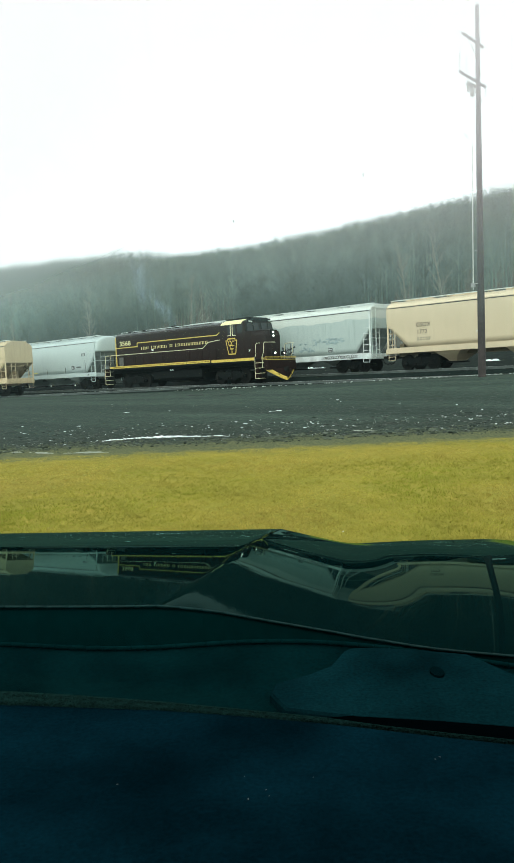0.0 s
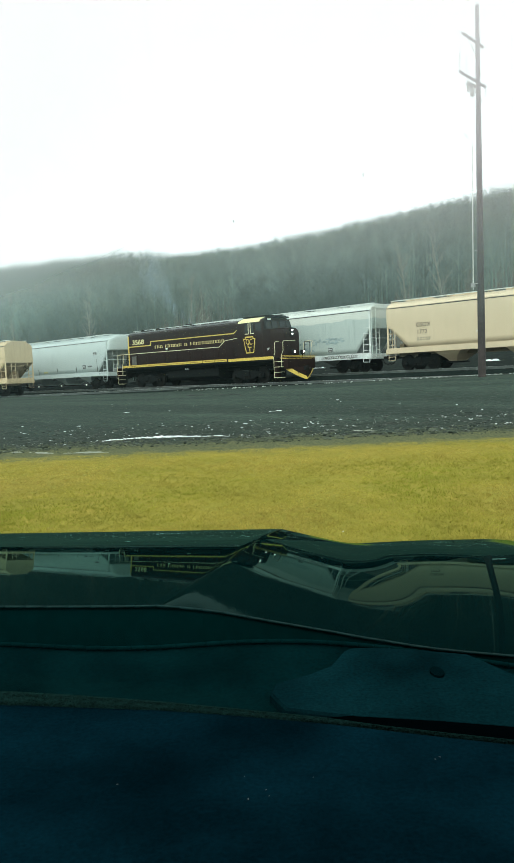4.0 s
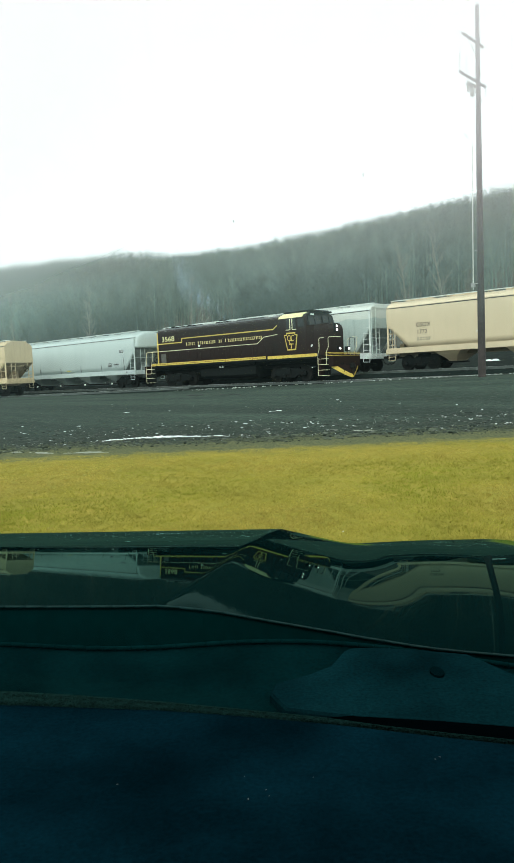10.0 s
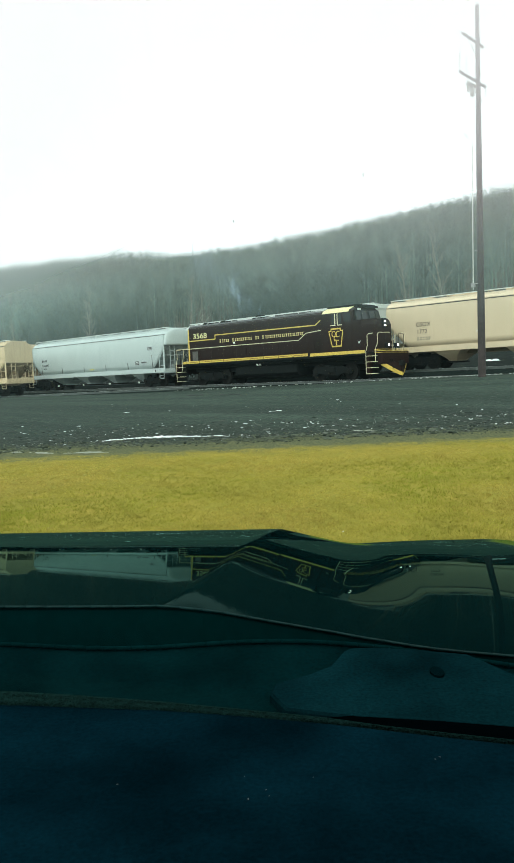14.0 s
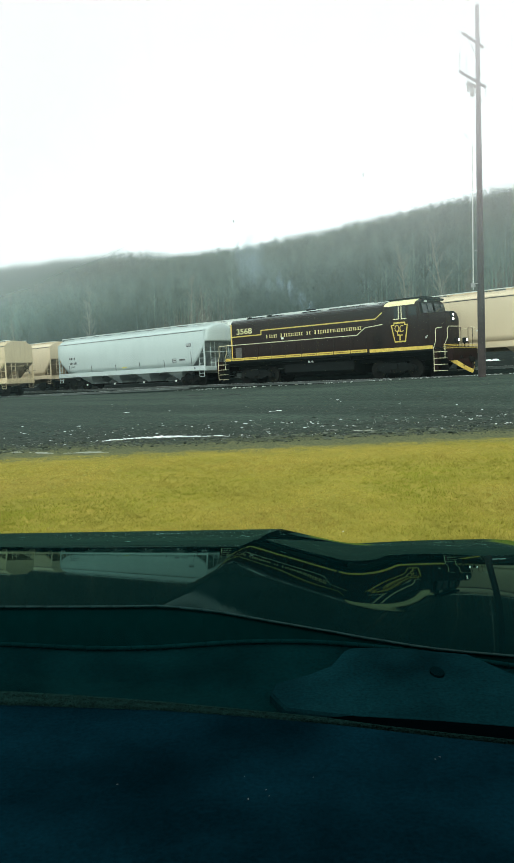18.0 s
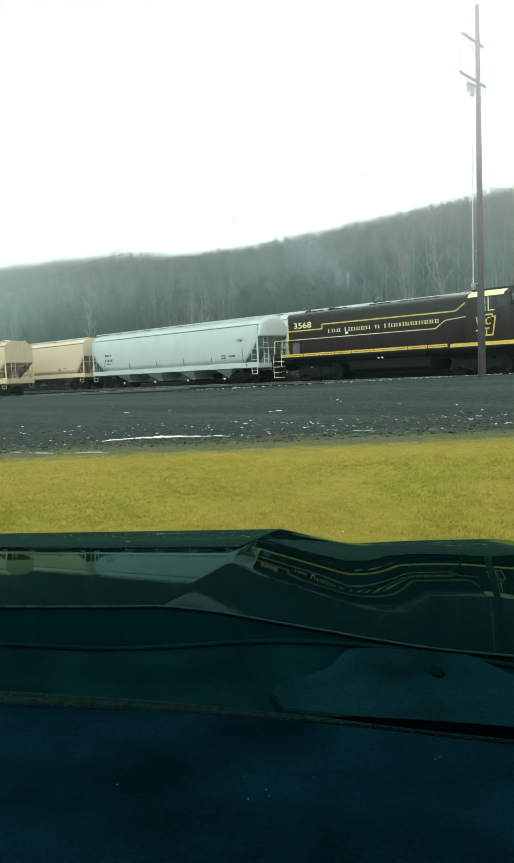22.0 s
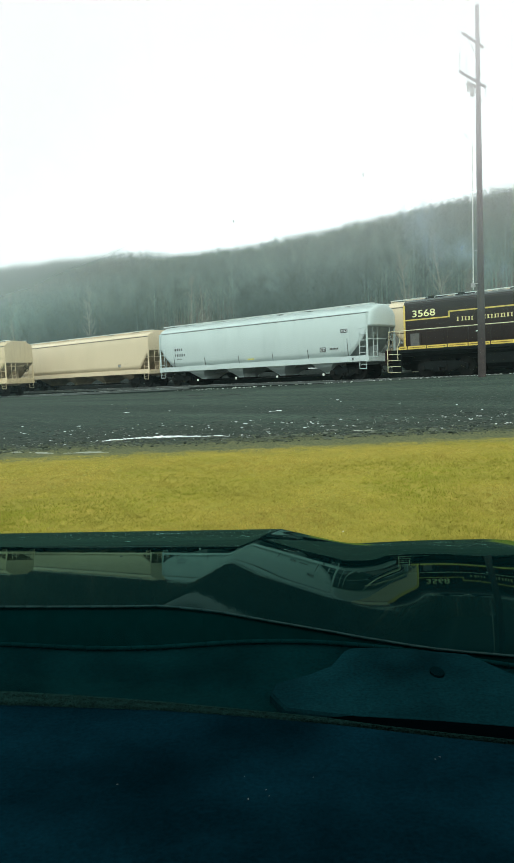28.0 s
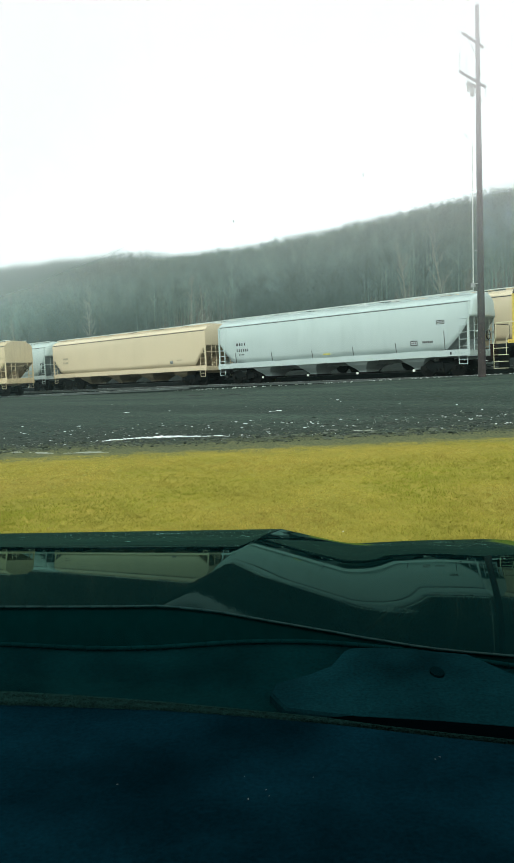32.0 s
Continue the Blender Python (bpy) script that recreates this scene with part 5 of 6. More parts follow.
def lumps(n, d0, d1, s0, s1, flat, power=1.0, along=0):
    out = []
    for i in range(n):
        d = d0 + (d1 - d0) * random.random() ** power
        x, y = spot(d, random.uniform(-0.42, 0.42) * d)
        s = s0 + (s1 - s0) * random.random() ** 2.5
        w = radians(YAW) + random.gauss(0, 0.35) if along else random.uniform(0, 6.3)
        out.append((x, y, ground_z(x, y) + 0.01, s * random.uniform(0.8, 1.6) * (along or 1), s, s * flat, w))
    return out


STONE = by_island("gravel_stones", (0.018, 0.024, 0.02), (0.12, 0.13, 0.118))
CLOD = by_island("earth_clods", (0.016, 0.024, 0.018), (0.13, 0.14, 0.095))
scatter("gravel", lumps(5200, 13.6, 23, 0.008, 0.04, 0.6) + lumps(900, 13.8, 18, 0.02, 0.075, 0.5, 1.1, 1.3), STONE, "loose dark gravel stones on the lot", "gravel")
scatter("earth_clods", lumps(2300, 13.3, 14.9, 0.008, 0.05, 0.8) + lumps(260, 13.6, 14.5, 0.02, 0.07, 0.9, 1, 1.3) + lumps(160, 12.6, 13.4, 0.006, 0.03, 0.7), CLOD, "torn earth clods along the edge of the grass", "earth")
scatter("snow_crumbs", lumps(80, 14.2, 18.5, 0.01, 0.045, 0.4, 0.9, 1.8) + lumps(90, 15.8, 17.4, 0.008, 0.04, 0.5, 1, 1.6) + lumps(60, 14.0, 15.2, 0.006, 0.03, 0.5, 1, 1.5) + lumps(26, 18, 30, 0.03, 0.08, 0.3, 1, 1.8) + lumps(9, 5.8, 12, 0.008, 0.02, 0.5), SNOW, "scattered crumbs of old snow on the gravel", "snow")


def lump_mesh(name, seed, material):
    """One irregular lump about a metre across, to be scaled down."""
    bm = bmesh.new()
    bmesh.ops.create_icosphere(bm, subdivisions=2, radius=0.5)
    for v in bm.verts:
        v.co *= 1 + 0.55 * noise.noise(v.co * 2.3 + Vector((seed * 7.1, 0, 0))) + 0.2 * noise.noise(v.co * 6 + Vector((0, seed * 3.3, 0)))
    me = bpy.data.meshes.new(name)
    bm.to_mesh(me)
    bm.free()
    me.materials.append(material)
    return me


def loose_pieces(name, piece, spots, material, label, category):
    """Single lumps, each a part of its own, on shared meshes."""
    root = tagged(new(name), label, category)
    x0, y0 = spots[0][0], spots[0][1]
    root.matrix_basis = pose(x0, y0, ground_z(x0, y0))
    kinds = [lump_mesh(piece, i, material) for i in range(6)]
    for i, (x, y, z, sx, sy, sz, w) in enumerate(spots):
        ob = new(piece, kinds[i % 6])
        ob.parent = root
        ob.matrix_basis = Matrix.Translation((x - x0, y - y0, ground_z(x, y) - ground_z(x0, y0) + 0.12 * sz)) @ Matrix.Rotation(w, 4, "Z") @ Matrix.Diagonal((sx, sy, sz, 1))
    return root


def by_piece(name, dark, light, rough=0.95):
    """Loose pieces: each object takes its own shade, with grain and relief."""
    m = mat(name, light, rough, var=0.35, scale=5, bump=0.6, fine=25, spec=0.05)
    n, l = m.node_tree.nodes, m.node_tree.links
    p, info, mx = n["Principled BSDF"], n.new("ShaderNodeObjectInfo"), n.new("ShaderNodeMix")
    old = p.inputs["Base Color"].links[0].from_socket
    mx.data_type = "RGBA"
    mx.inputs[7].default_value = (*dark, 1)
    l.new(info.outputs["Random"], mx.inputs[0]), l.new(old, mx.inputs[6]), l.new(mx.outputs[2], p.inputs["Base Color"])
    return m


loose_pieces("clod_row", "clod", lumps(170, 13.5, 14.8, 0.05, 0.13, 0.6, 1, 1.3), by_piece("clod_earth", (0.012, 0.018, 0.013), (0.12, 0.135, 0.1)), "dark torn earth clods lining the edge of the gravel lot", "earth clods")
loose_pieces("stone_scatter", "stone", lumps(120, 14.4, 18.5, 0.04, 0.1, 0.6, 1.2, 1.2), by_piece("lot_stone", (0.02, 0.026, 0.021), (0.16, 0.17, 0.15)), "larger grey stones lying on the gravel lot", "stones")
loose_pieces("snow_scatter", "snow_lump", lumps(32, 14.3, 17.6, 0.02, 0.05, 0.45, 1, 1.8), SNOW, "small white lumps of old snow on the gravel lot", "snow")
edge = []
for n_, s_, (ax, ay), (bx, by) in ((80, 0.05, (-12.2, 9.1), (-11.0, 10.15)), (60, 0.035, (-12.4, 8.7), (-10.4, 10.5)), (30, 0.07, (-6.4, 14.2), (-5.5, 15.2))):
    for i in range(n_):
        t = min(1, max(0, random.gauss(0.5, 0.26)))
        x, y = ax + (bx - ax) * t, ay + (by - ay) * t + 0.1 * math.sin(3.1 * t)
        q = random.gauss(0, 0.045)
        x, y = x + FH.x * q, y + FH.y * q
        s = random.uniform(0.3, 1) * s_ * (1.2 - abs(t - 0.5))
        edge.append((x, y, ground_z(x, y) + 0.02, s * 1.8, s, s * 0.8, radians(YAW) + random.gauss(0, 0.4)))
scatter("snow_fringe", edge, SNOW, "broken fringe of old snow on the gravel lot", "snow")
edge = []
for i in range(300):
    x = random.uniform(-52, 5)
    y = 34.1 + random.gauss(0, 0.22)
    s = random.uniform(0.02, 0.12) * (0.6 if x < -36 else 1)
    edge.append((x, y, ground_z(x, y) + 0.02, s * 1.8, s, 0.07, random.uniform(-0.3, 0.3)))
for i in range(60):
    x, y = random.uniform(-40, -10), 44.2 + random.gauss(0, 0.4)
    s = random.uniform(0.1, 0.5)
    edge.append((x, y, ground_z(x, y) + 0.03, s * 2, s, 0.12, random.uniform(-0.3, 0.3)))
scatter("snow_fringe", edge, DIRTY_SNOW, "thin dirty snow crumbs on the cinders beside the rails", "snow")


def patch(name, line, w, material, label, category, lift=0.012):
    """A flat ragged patch that follows a line on the ground."""
    bm = bmesh.new()
    rows = []
    pts = []
    for (a, c), (e, g) in zip(line, line[1:]):
        k = max(2, int(math.hypot(e - a, g - c) / 0.07))
        pts += [(a + (e - a) * i / k, c + (g - c) * i / k) for i in range(k)]
    pts.append(line[-1])
    for i, (x, y) in enumerate(pts):
        t = i / (len(pts) - 1)
        ww = w * max(0.03, min(1, 6 * t, 6 * (1 - t))) * max(0.0, -0.15 + 1.5 * abs(noise.noise((x * 2.3, y * 2.3, 3))) + 1.0 * abs(noise.noise((x * 7, y * 7, 5))) + random.uniform(-0.15, 0.2))
        o = 0.08 * noise.noise((x * 2, y * 2, 7))
        row, k = [], min(1.0, ww / (0.5 * w))
        for s, h in ((-1.0, -0.01), (-0.5, 0.6), (0.4, 0.8), (1.0, -0.01)):
            q = ww * s * (1 if s > 0 else 0.9) + o
            px, py = x + FH.x * q, y + FH.y * q
            row.append((px, py, ground_z(px, py) - 0.004 + lift * (1 + 1.3 * h) * k))
        rows.append(row)
    loft(bm, rows, caps=False, closed=False)
    return tagged(part(name, bm, material, smooth=True), label, category)


PUDDLE = mat("wet_ice", (0.17, 0.182, 0.13), 0.5, var=0.2)
patch("snow_patch", [(-12.36, 8.58), (-12.23, 9.03), (-12.0, 9.42), (-11.34, 9.9), (-10.68, 10.36), (-10.45, 10.46), (-10.1, 10.75)], 0.03, SNOW, "long narrow strip of old white snow", "snow")
patch("snow_patch", [(-8.56, 12.12), (-8.25, 12.45), (-7.98, 12.75)], 0.16, PUDDLE, "small grey icy strip on the gravel", "snow")
patch("snow_patch", [(-6.45, 14.2), (-6.3, 14.4), (-5.9, 14.8), (-5.4, 15.3)], 0.26, SNOW, "broken white snow patch on the gravel", "snow")
patch("snow_patch", [(-13.9, 15.7), (-13.83, 16.0), (-13.75, 16.15)], 0.18, SNOW, "small white snow scrap on the gravel", "snow")
patch("puddle", [(-13.0, 6.75), (-12.07, 7.04), (-11.27, 7.34), (-10.65, 7.85)], 0.12, PUDDLE, "pale icy puddle at the edge of the grass", "puddle", 0.008)
patch("snow_patch", [(-40.3, 50.4), (-39.0, 50.35), (-37.8, 50.35)], 0.42, SNOW, "white snow strip on the bank behind the tracks", "snow", 0.06)
patch("snow_patch", [(-34.9, 49.1), (-34.3, 49.1), (-33.8, 49.1)], 0.3, SNOW, "white snow strip on the bank behind the tracks", "snow", 0.06)
patch("snow_patch", [(-23.3, 49.8), (-22.7, 49.8), (-22.0, 49.8)], 0.42, SNOW, "white snow strip on the bank behind the tracks", "snow", 0.06)
RUT = mat("wet_black_rut", (0.006, 0.007, 0.007), 0.6, var=0.3, spec=0.05)
patch("rut", [(-25.4, 22.81), (-24.85, 22.99), (-24.36, 23.2)], 0.3, RUT, "short black wet rut in the gravel", "rut", 0.022)
patch("rut", [(-23.35, 22.6), (-22.6, 22.72), (-21.63, 22.76)], 0.22, RUT, "short black wet rut in the gravel", "rut", 0.022)

BLADES = by_island("dry_grass_blades", (0.335, 0.275, 0.056), (0.49, 0.39, 0.105), patch=((0.70, 0.86, 0.52), 0.4), thin=0.5, clump=(1.3, 0.84, 1.16))


def grass_blades(n):
    """Blades in small tufts, longer and greener where the lawn is thick."""
    rng = np.random.default_rng(4)
    k = n // 7
    d = np.repeat(5.2 + 7.3 * rng.random(k) ** 1.15, 7)[:n]
    n = len(d)
    u = np.repeat(rng.uniform(-0.42, 0.42, k), 7) * (d + 1)
    d, u = d + rng.normal(0, 0.022, n), u + rng.normal(0, 0.022, n)
    x, y = FH.x * d + RT.x * u, FH.y * d + RT.y * u
    z = np.array([ground_z(a, c) for a, c in zip(x, y)])
    w = rng.uniform(0, 2 * math.pi, n)
    thick = np.array([noise.noise((a * 0.8, c * 0.8, 2.0)) for a, c in zip(x, y)])
    h = rng.uniform(0.010, 0.030, n) * (1 - 0.55 * np.clip((d - 10.8) / 1.4, 0, 1)) * (1 + 0.5 * np.clip(thick, -0.8, 0.8))
    b = 0.003 + 0.0035 * rng.random(n)
    lean = rng.normal(0, 0.7, (2, n)) * h
    v = np.empty((n, 3, 3))
    v[:, 0] = np.stack([x - b * np.cos(w), y - b * np.sin(w), z - 0.005], 1)
    v[:, 1] = np.stack([x + b * np.cos(w), y + b * np.sin(w), z - 0.005], 1)
    v[:, 2] = np.stack([x + lean[0], y + lean[1], z + h], 1)
    me = bpy.data.meshes.new("grass")
    me.vertices.add(n * 3)
    me.vertices.foreach_set("co", v.astype(np.float32).ravel())
    me.loops.add(n * 3)
    me.loops.foreach_set("vertex_index", np.arange(n * 3, dtype=np.int32))
    me.polygons.add(n)
    me.polygons.foreach_set("loop_start", np.arange(0, n * 3, 3, dtype=np.int32))
    me.update(calc_edges=True)
    me.materials.append(BLADES)
    return tagged(new("grass", me), "short dry yellow-green winter grass", "grass", kind="stuff")


grass_blades(168000)


# ---- exhaust smoke ----
def smoke_material():
    m = bpy.data.materials.new("thin_smoke")
    m.use_nodes = True
    n, l = m.node_tree.nodes, m.node_tree.links
    out = n["Material Output"]
    tc, ln, mr, nz, mu = n.new("ShaderNodeTexCoord"), n.new("ShaderNodeVectorMath"), n.new("ShaderNodeMapRange"), n.new("ShaderNodeTexNoise"), n.new("ShaderNodeMath")
    tr, df, mx = n.new("ShaderNodeBsdfTransparent"), n.new("ShaderNodeBsdfDiffuse"), n.new("ShaderNodeMixShader")
    ln.operation = "LENGTH"
    l.new(tc.outputs["Object"], ln.inputs[0])
    mr.interpolation_type = "SMOOTHSTEP"
    mr.inputs[1].default_value, mr.inputs[2].default_value, mr.inputs[3].default_value, mr.inputs[4].default_value = 0.0, 0.9, 0.62, 0.0
    l.new(ln.outputs["Value"], mr.inputs[0])
    nz.inputs["Scale"].default_value, nz.inputs["Detail"].default_value = 1.6, 4
    info, off, wisp = n.new("ShaderNodeObjectInfo"), n.new("ShaderNodeVectorMath"), n.new("ShaderNodeMapRange")
    off.operation = "ADD"
    l.new(tc.outputs["Object"], off.inputs[0]), l.new(info.outputs["Random"], off.inputs[1]), l.new(off.outputs[0], nz.inputs["Vector"])
    wisp.inputs[1].default_value, wisp.inputs[2].default_value = 0.3, 0.72
    l.new(nz.outputs[0], wisp.inputs[0])
    mu.operation = "MULTIPLY"
    l.new(mr.outputs[0], mu.inputs[0]), l.new(wisp.outputs[0], mu.inputs[1])
    df.inputs[0].default_value = (0.34, 0.45, 0.55, 1)
    l.new(mu.outputs[0], mx.inputs[0]), l.new(tr.outputs[0], mx.inputs[1]), l.new(df.outputs[0], mx.inputs[2])
    l.new(mx.outputs[0], out.inputs[0])
    return m


SMOKE = smoke_material()
smoke = tagged(new("exhaust_smoke"), "thin bluish diesel smoke rising from the exhaust stack", "smoke")
PUFFS = []
for i in range(8):
    bm = bmesh.new()
    bmesh.ops.create_circle(bm, cap_ends=True, cap_tris=True, segments=24, radius=1.0, matrix=pose(0, 0, 0, 90, 0, 0))
    bmesh.ops.subdivide_edges(bm, edges=bm.edges, cuts=2, use_grid_fill=True)
    for v in bm.verts:
        v.co.y += 0.25 * (v.co.x ** 2 + v.co.z ** 2) + 0.1 * noise.noise(v.co * 2 + Vector((i, 0, 0)))
    ob = part("puff", bm, SMOKE, smoke, smooth=True)
    s = 0.5 + 0.3 * i
    ob.scale = (s, s, s * 1.15)
    PUFFS.append((ob, 6.3 - 0.62 * i, 1.6 + 0.06 * i, 4.75 + 0.62 * i, s))

# ---- the parked car that the camera sits in ----
CAR_Z = ground_z(0, 0)
UP = CZ - CAR_Z                                  # eye height over the ground
car = tagged(new("car"), "black car with a glossy sculpted hood and dark blue dashboard", "car")
car.matrix_basis = pose(0, 0, CAR_Z, 0, 0, YAW)


def car_paint():
    m = bpy.data.materials.new("black_car_paint")
    m.use_nodes = True
    n, l = m.node_tree.nodes, m.node_tree.links
    out = n["Material Output"]
    base, p, mx, fr, k = n.new("ShaderNodeBsdfDiffuse"), n.new("ShaderNodeBsdfGlossy"), n.new("ShaderNodeMixShader"), n.new("ShaderNodeFresnel"), n.new("ShaderNodeMath")
    base.inputs[0].default_value = (0.0005, 0.0058, 0.0062, 1)
    p.inputs["Color"].default_value = (0.46, 0.82, 0.71, 1)
    fr.inputs[0].default_value = PAINT_IOR
    e = n.new("ShaderNodeMath")
    e.operation, k.operation = "POWER", "MULTIPLY"
    e.inputs[1].default_value, k.inputs[1].default_value = 1.65, 3.3
    cap = n.new("ShaderNodeMath")
    cap.operation = "MINIMUM"
    cap.inputs[1].default_value = 0.55
    l.new(fr.outputs[0], e.inputs[0]), l.new(e.outputs[0], k.inputs[0]), l.new(k.outputs[0], cap.inputs[0]), l.new(cap.outputs[0], mx.inputs[0])
    l.new(base.outputs[0], mx.inputs[1]), l.new(p.outputs[0], mx.inputs[2]), l.new(mx.outputs[0], out.inputs[0])
    nz, mr, tc = n.new("ShaderNodeTexNoise"), n.new("ShaderNodeMapRange"), n.new("ShaderNodeTexCoord")
    nz.inputs["Scale"].default_value, nz.inputs["Detail"].default_value = 9, 6
    mr.inputs[3].default_value, mr.inputs[4].default_value = 0.005, 0.03
    l.new(tc.outputs["Object"], nz.inputs["Vector"]), l.new(nz.outputs[0], mr.inputs[0]), l.new(mr.outputs[0], p.inputs["Roughness"])
    return m


PAINT_IOR = 1.058
BODY = car_paint()
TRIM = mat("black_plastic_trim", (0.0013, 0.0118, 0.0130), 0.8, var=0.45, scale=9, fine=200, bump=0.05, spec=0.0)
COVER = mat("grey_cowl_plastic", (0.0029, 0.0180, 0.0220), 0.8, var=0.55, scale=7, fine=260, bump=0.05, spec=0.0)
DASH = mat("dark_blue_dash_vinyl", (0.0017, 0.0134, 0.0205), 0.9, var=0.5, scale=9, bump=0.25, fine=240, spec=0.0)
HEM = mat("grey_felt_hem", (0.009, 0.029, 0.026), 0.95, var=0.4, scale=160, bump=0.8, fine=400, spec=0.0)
CLOTH = mat("dark_headliner", (0.02, 0.022, 0.024), 0.95, var=0.2)
RUBBER = mat("tyre_rubber", (0.012, 0.012, 0.012), 0.9)

FORE = [(0.8, 0.0768), (1.05, 0.0921), (1.2, 0.0983), (1.45, 0.1009), (1.7, 0.1155), (1.95, 0.131), (2.1, 0.134), (2.185, 0.1213), (2.2, 0.3), (2.23, 0.8), (2.3, 1.4), (2.42, 2.4)]
CREASE = [(0.8, -0.2041), (1.25, -0.104), (2.0, 0.0013), (2.2, 0.0669), (2.45, 0.1318)]
FALL = [(0.8, 0.3987), (1.2, 0.3736), (1.75, 0.323), (2.1, 0.2877), (2.2, 0.2164), (2.45, 0.23)]
DROP = [(0.8, 0.0586), (1.2, 0.0589), (1.75, 0.0554), (2.1, 0.0541)]
OUTER = [(0.25, 0.0), (0.3, 0.004), (0.36, 0.0065), (0.42, 0.0055), (0.48, -0.009), (0.54, -0.0258), (0.6, -0.0193), (0.66, -0.0207), (0.72, -0.0923), (0.82, -0.2413), (0.95, -0.6), (1.05, -1.2)]
REAR = [(-1.2, 1.02), (-0.5, 1.057), (-0.39, 1.0555), (-0.308, 1.049), (-0.226, 1.044), (-0.145, 1.044), (-0.1, 1.052), (-0.066, 1.05), (-0.012, 1.038), (0.046, 1.027), (0.108, 1.0155), (0.168, 0.997), (0.218, 0.971), (0.268, 0.9435), (0.32, 0.917), (1.0, 0.6)]


def running(table, x0, a, c, step, soften):
    """The running sum of a slope table, from x0, softened so that the metal has no creases."""
    xs = np.arange(a, c, step)
    s = np.interp(xs, [p[0] for p in table], [p[1] for p in table])
    k = np.ones(soften) / soften
    s = np.convolve(np.pad(s, soften // 2, mode="edge"), k, mode="valid")[:len(xs)]
    z = np.cumsum(s) * step
    return xs, z - np.interp(x0, xs, z)


FX, FZ = running(FORE, 2.2, 0.7, 2.45, 0.002, 7)
OX, OZ = running(OUTER, 0.25, 0.2, 1.1, 0.002, 25)
CX = np.arange(0.7, 2.5, 0.01)
CU = np.convolve(np.pad(np.interp(CX, [p[0] for p in CREASE], [p[1] for p in CREASE]), 10, mode="edge"), np.ones(21) / 21, mode="valid")


def hood_h(u, v):
    """The hood's height under the eye: a raised centre panel, a crease, its falling flank, then the fender."""
    uc = float(np.interp(v, CX, CU))
    h = -0.4527 - float(np.interp(v, FX, FZ)) - 0.0265 * (min(u, uc) + 0.38)
    if u > uc:
        s = (u - uc) / lerp(v, FALL)
        g = 1.12 * s if s < 0.7 else 0.784 + 0.216 * (1 - max(0, 1 - (s - 0.7) / 0.3857) ** 2)
        h -= lerp(v, DROP) * g
    if u > 0.25:
        h += float(np.interp(u, OX, OZ))
    back = v - lerp(u, REAR)
    h -= 0.0011 * math.exp(-((u + 0.108) / 0.017) ** 2) * max(0, 1 - back / 0.03) ** 1.5
    return h


def hood_mesh():
    bm = bmesh.new()
    us = [-1.12 + 2.0 * i / 240 for i in range(241)]
    rows = []
    for u in us:
        r = lerp(u, REAR)
        row = []
        for i in range(131):
            t = i / 130
            t = lerp(t, [(0, 0), (0.55, 0.8), (0.6, 0.81), (0.9, 0.9), (1, 1)])
            v = r + 0.006 + (2.42 - r) * t
            row.append((u, v, hood_h(u, v) + UP))
        rows.append(row)
    loft(bm, rows, caps=False, closed=False)
    return bm


hood = part("hood", hood_mesh(), BODY, car, "glossy black sculpted hood", smooth=True)
for p in hood.data.polygons:
    p.use_smooth = True


bm = bmesh.new()
edge_u = [-1.1 + 1.95 * i / 60 for i in range(61)]
loft(bm, [[(u, lerp(u, REAR) + 0.008, hood_h(u, lerp(u, REAR)) + UP - 0.003), (u, lerp(u, REAR) + 0.012, hood_h(u, lerp(u, REAR)) + UP - 0.15)] for u in edge_u], caps=False, closed=False)
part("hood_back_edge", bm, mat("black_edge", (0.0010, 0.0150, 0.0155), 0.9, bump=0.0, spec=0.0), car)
# thin pale tube added as a painted highlight along the hood's back edge
bm = bmesh.new()
pipe(bm, [(u, lerp(u, REAR) + 0.004, hood_h(u, lerp(u, REAR)) + UP - 0.001) for u in edge_u], 0.0019, 5)
part("hood_edge_bead", bm, mat("edge_highlight_grey", (0.006, 0.025, 0.025), 0.5, bump=0.0, spec=0.1), car, smooth=True)


def slab(name, pts, z0, z1, material, label="", bev=0.0):
    """A flat panel with the plan pts (u, v), from height z0 to z1 under the eye."""
    bm = bmesh.new()
    loft(bm, [[(u, v, z0 + UP) for u, v in pts], [(u, v, z1 + UP) for u, v in pts]])
    if bev:
        bmesh.ops.bevel(bm, geom=list(bm.edges), offset=bev, segments=2, affect="EDGES", profile=0.5)
    return part(name, bm, material, car, label)


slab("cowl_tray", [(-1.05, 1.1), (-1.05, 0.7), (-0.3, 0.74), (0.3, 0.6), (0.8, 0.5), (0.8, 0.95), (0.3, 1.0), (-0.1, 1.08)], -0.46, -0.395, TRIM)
LIP_U = np.linspace(-1.0, 0.55, 80)


def eased(xs, table, n=9):
    q = np.interp(xs, [p[0] for p in table], [p[1] for p in table])
    return np.convolve(np.pad(q, n // 2, mode="edge"), np.ones(n) / n, mode="valid")


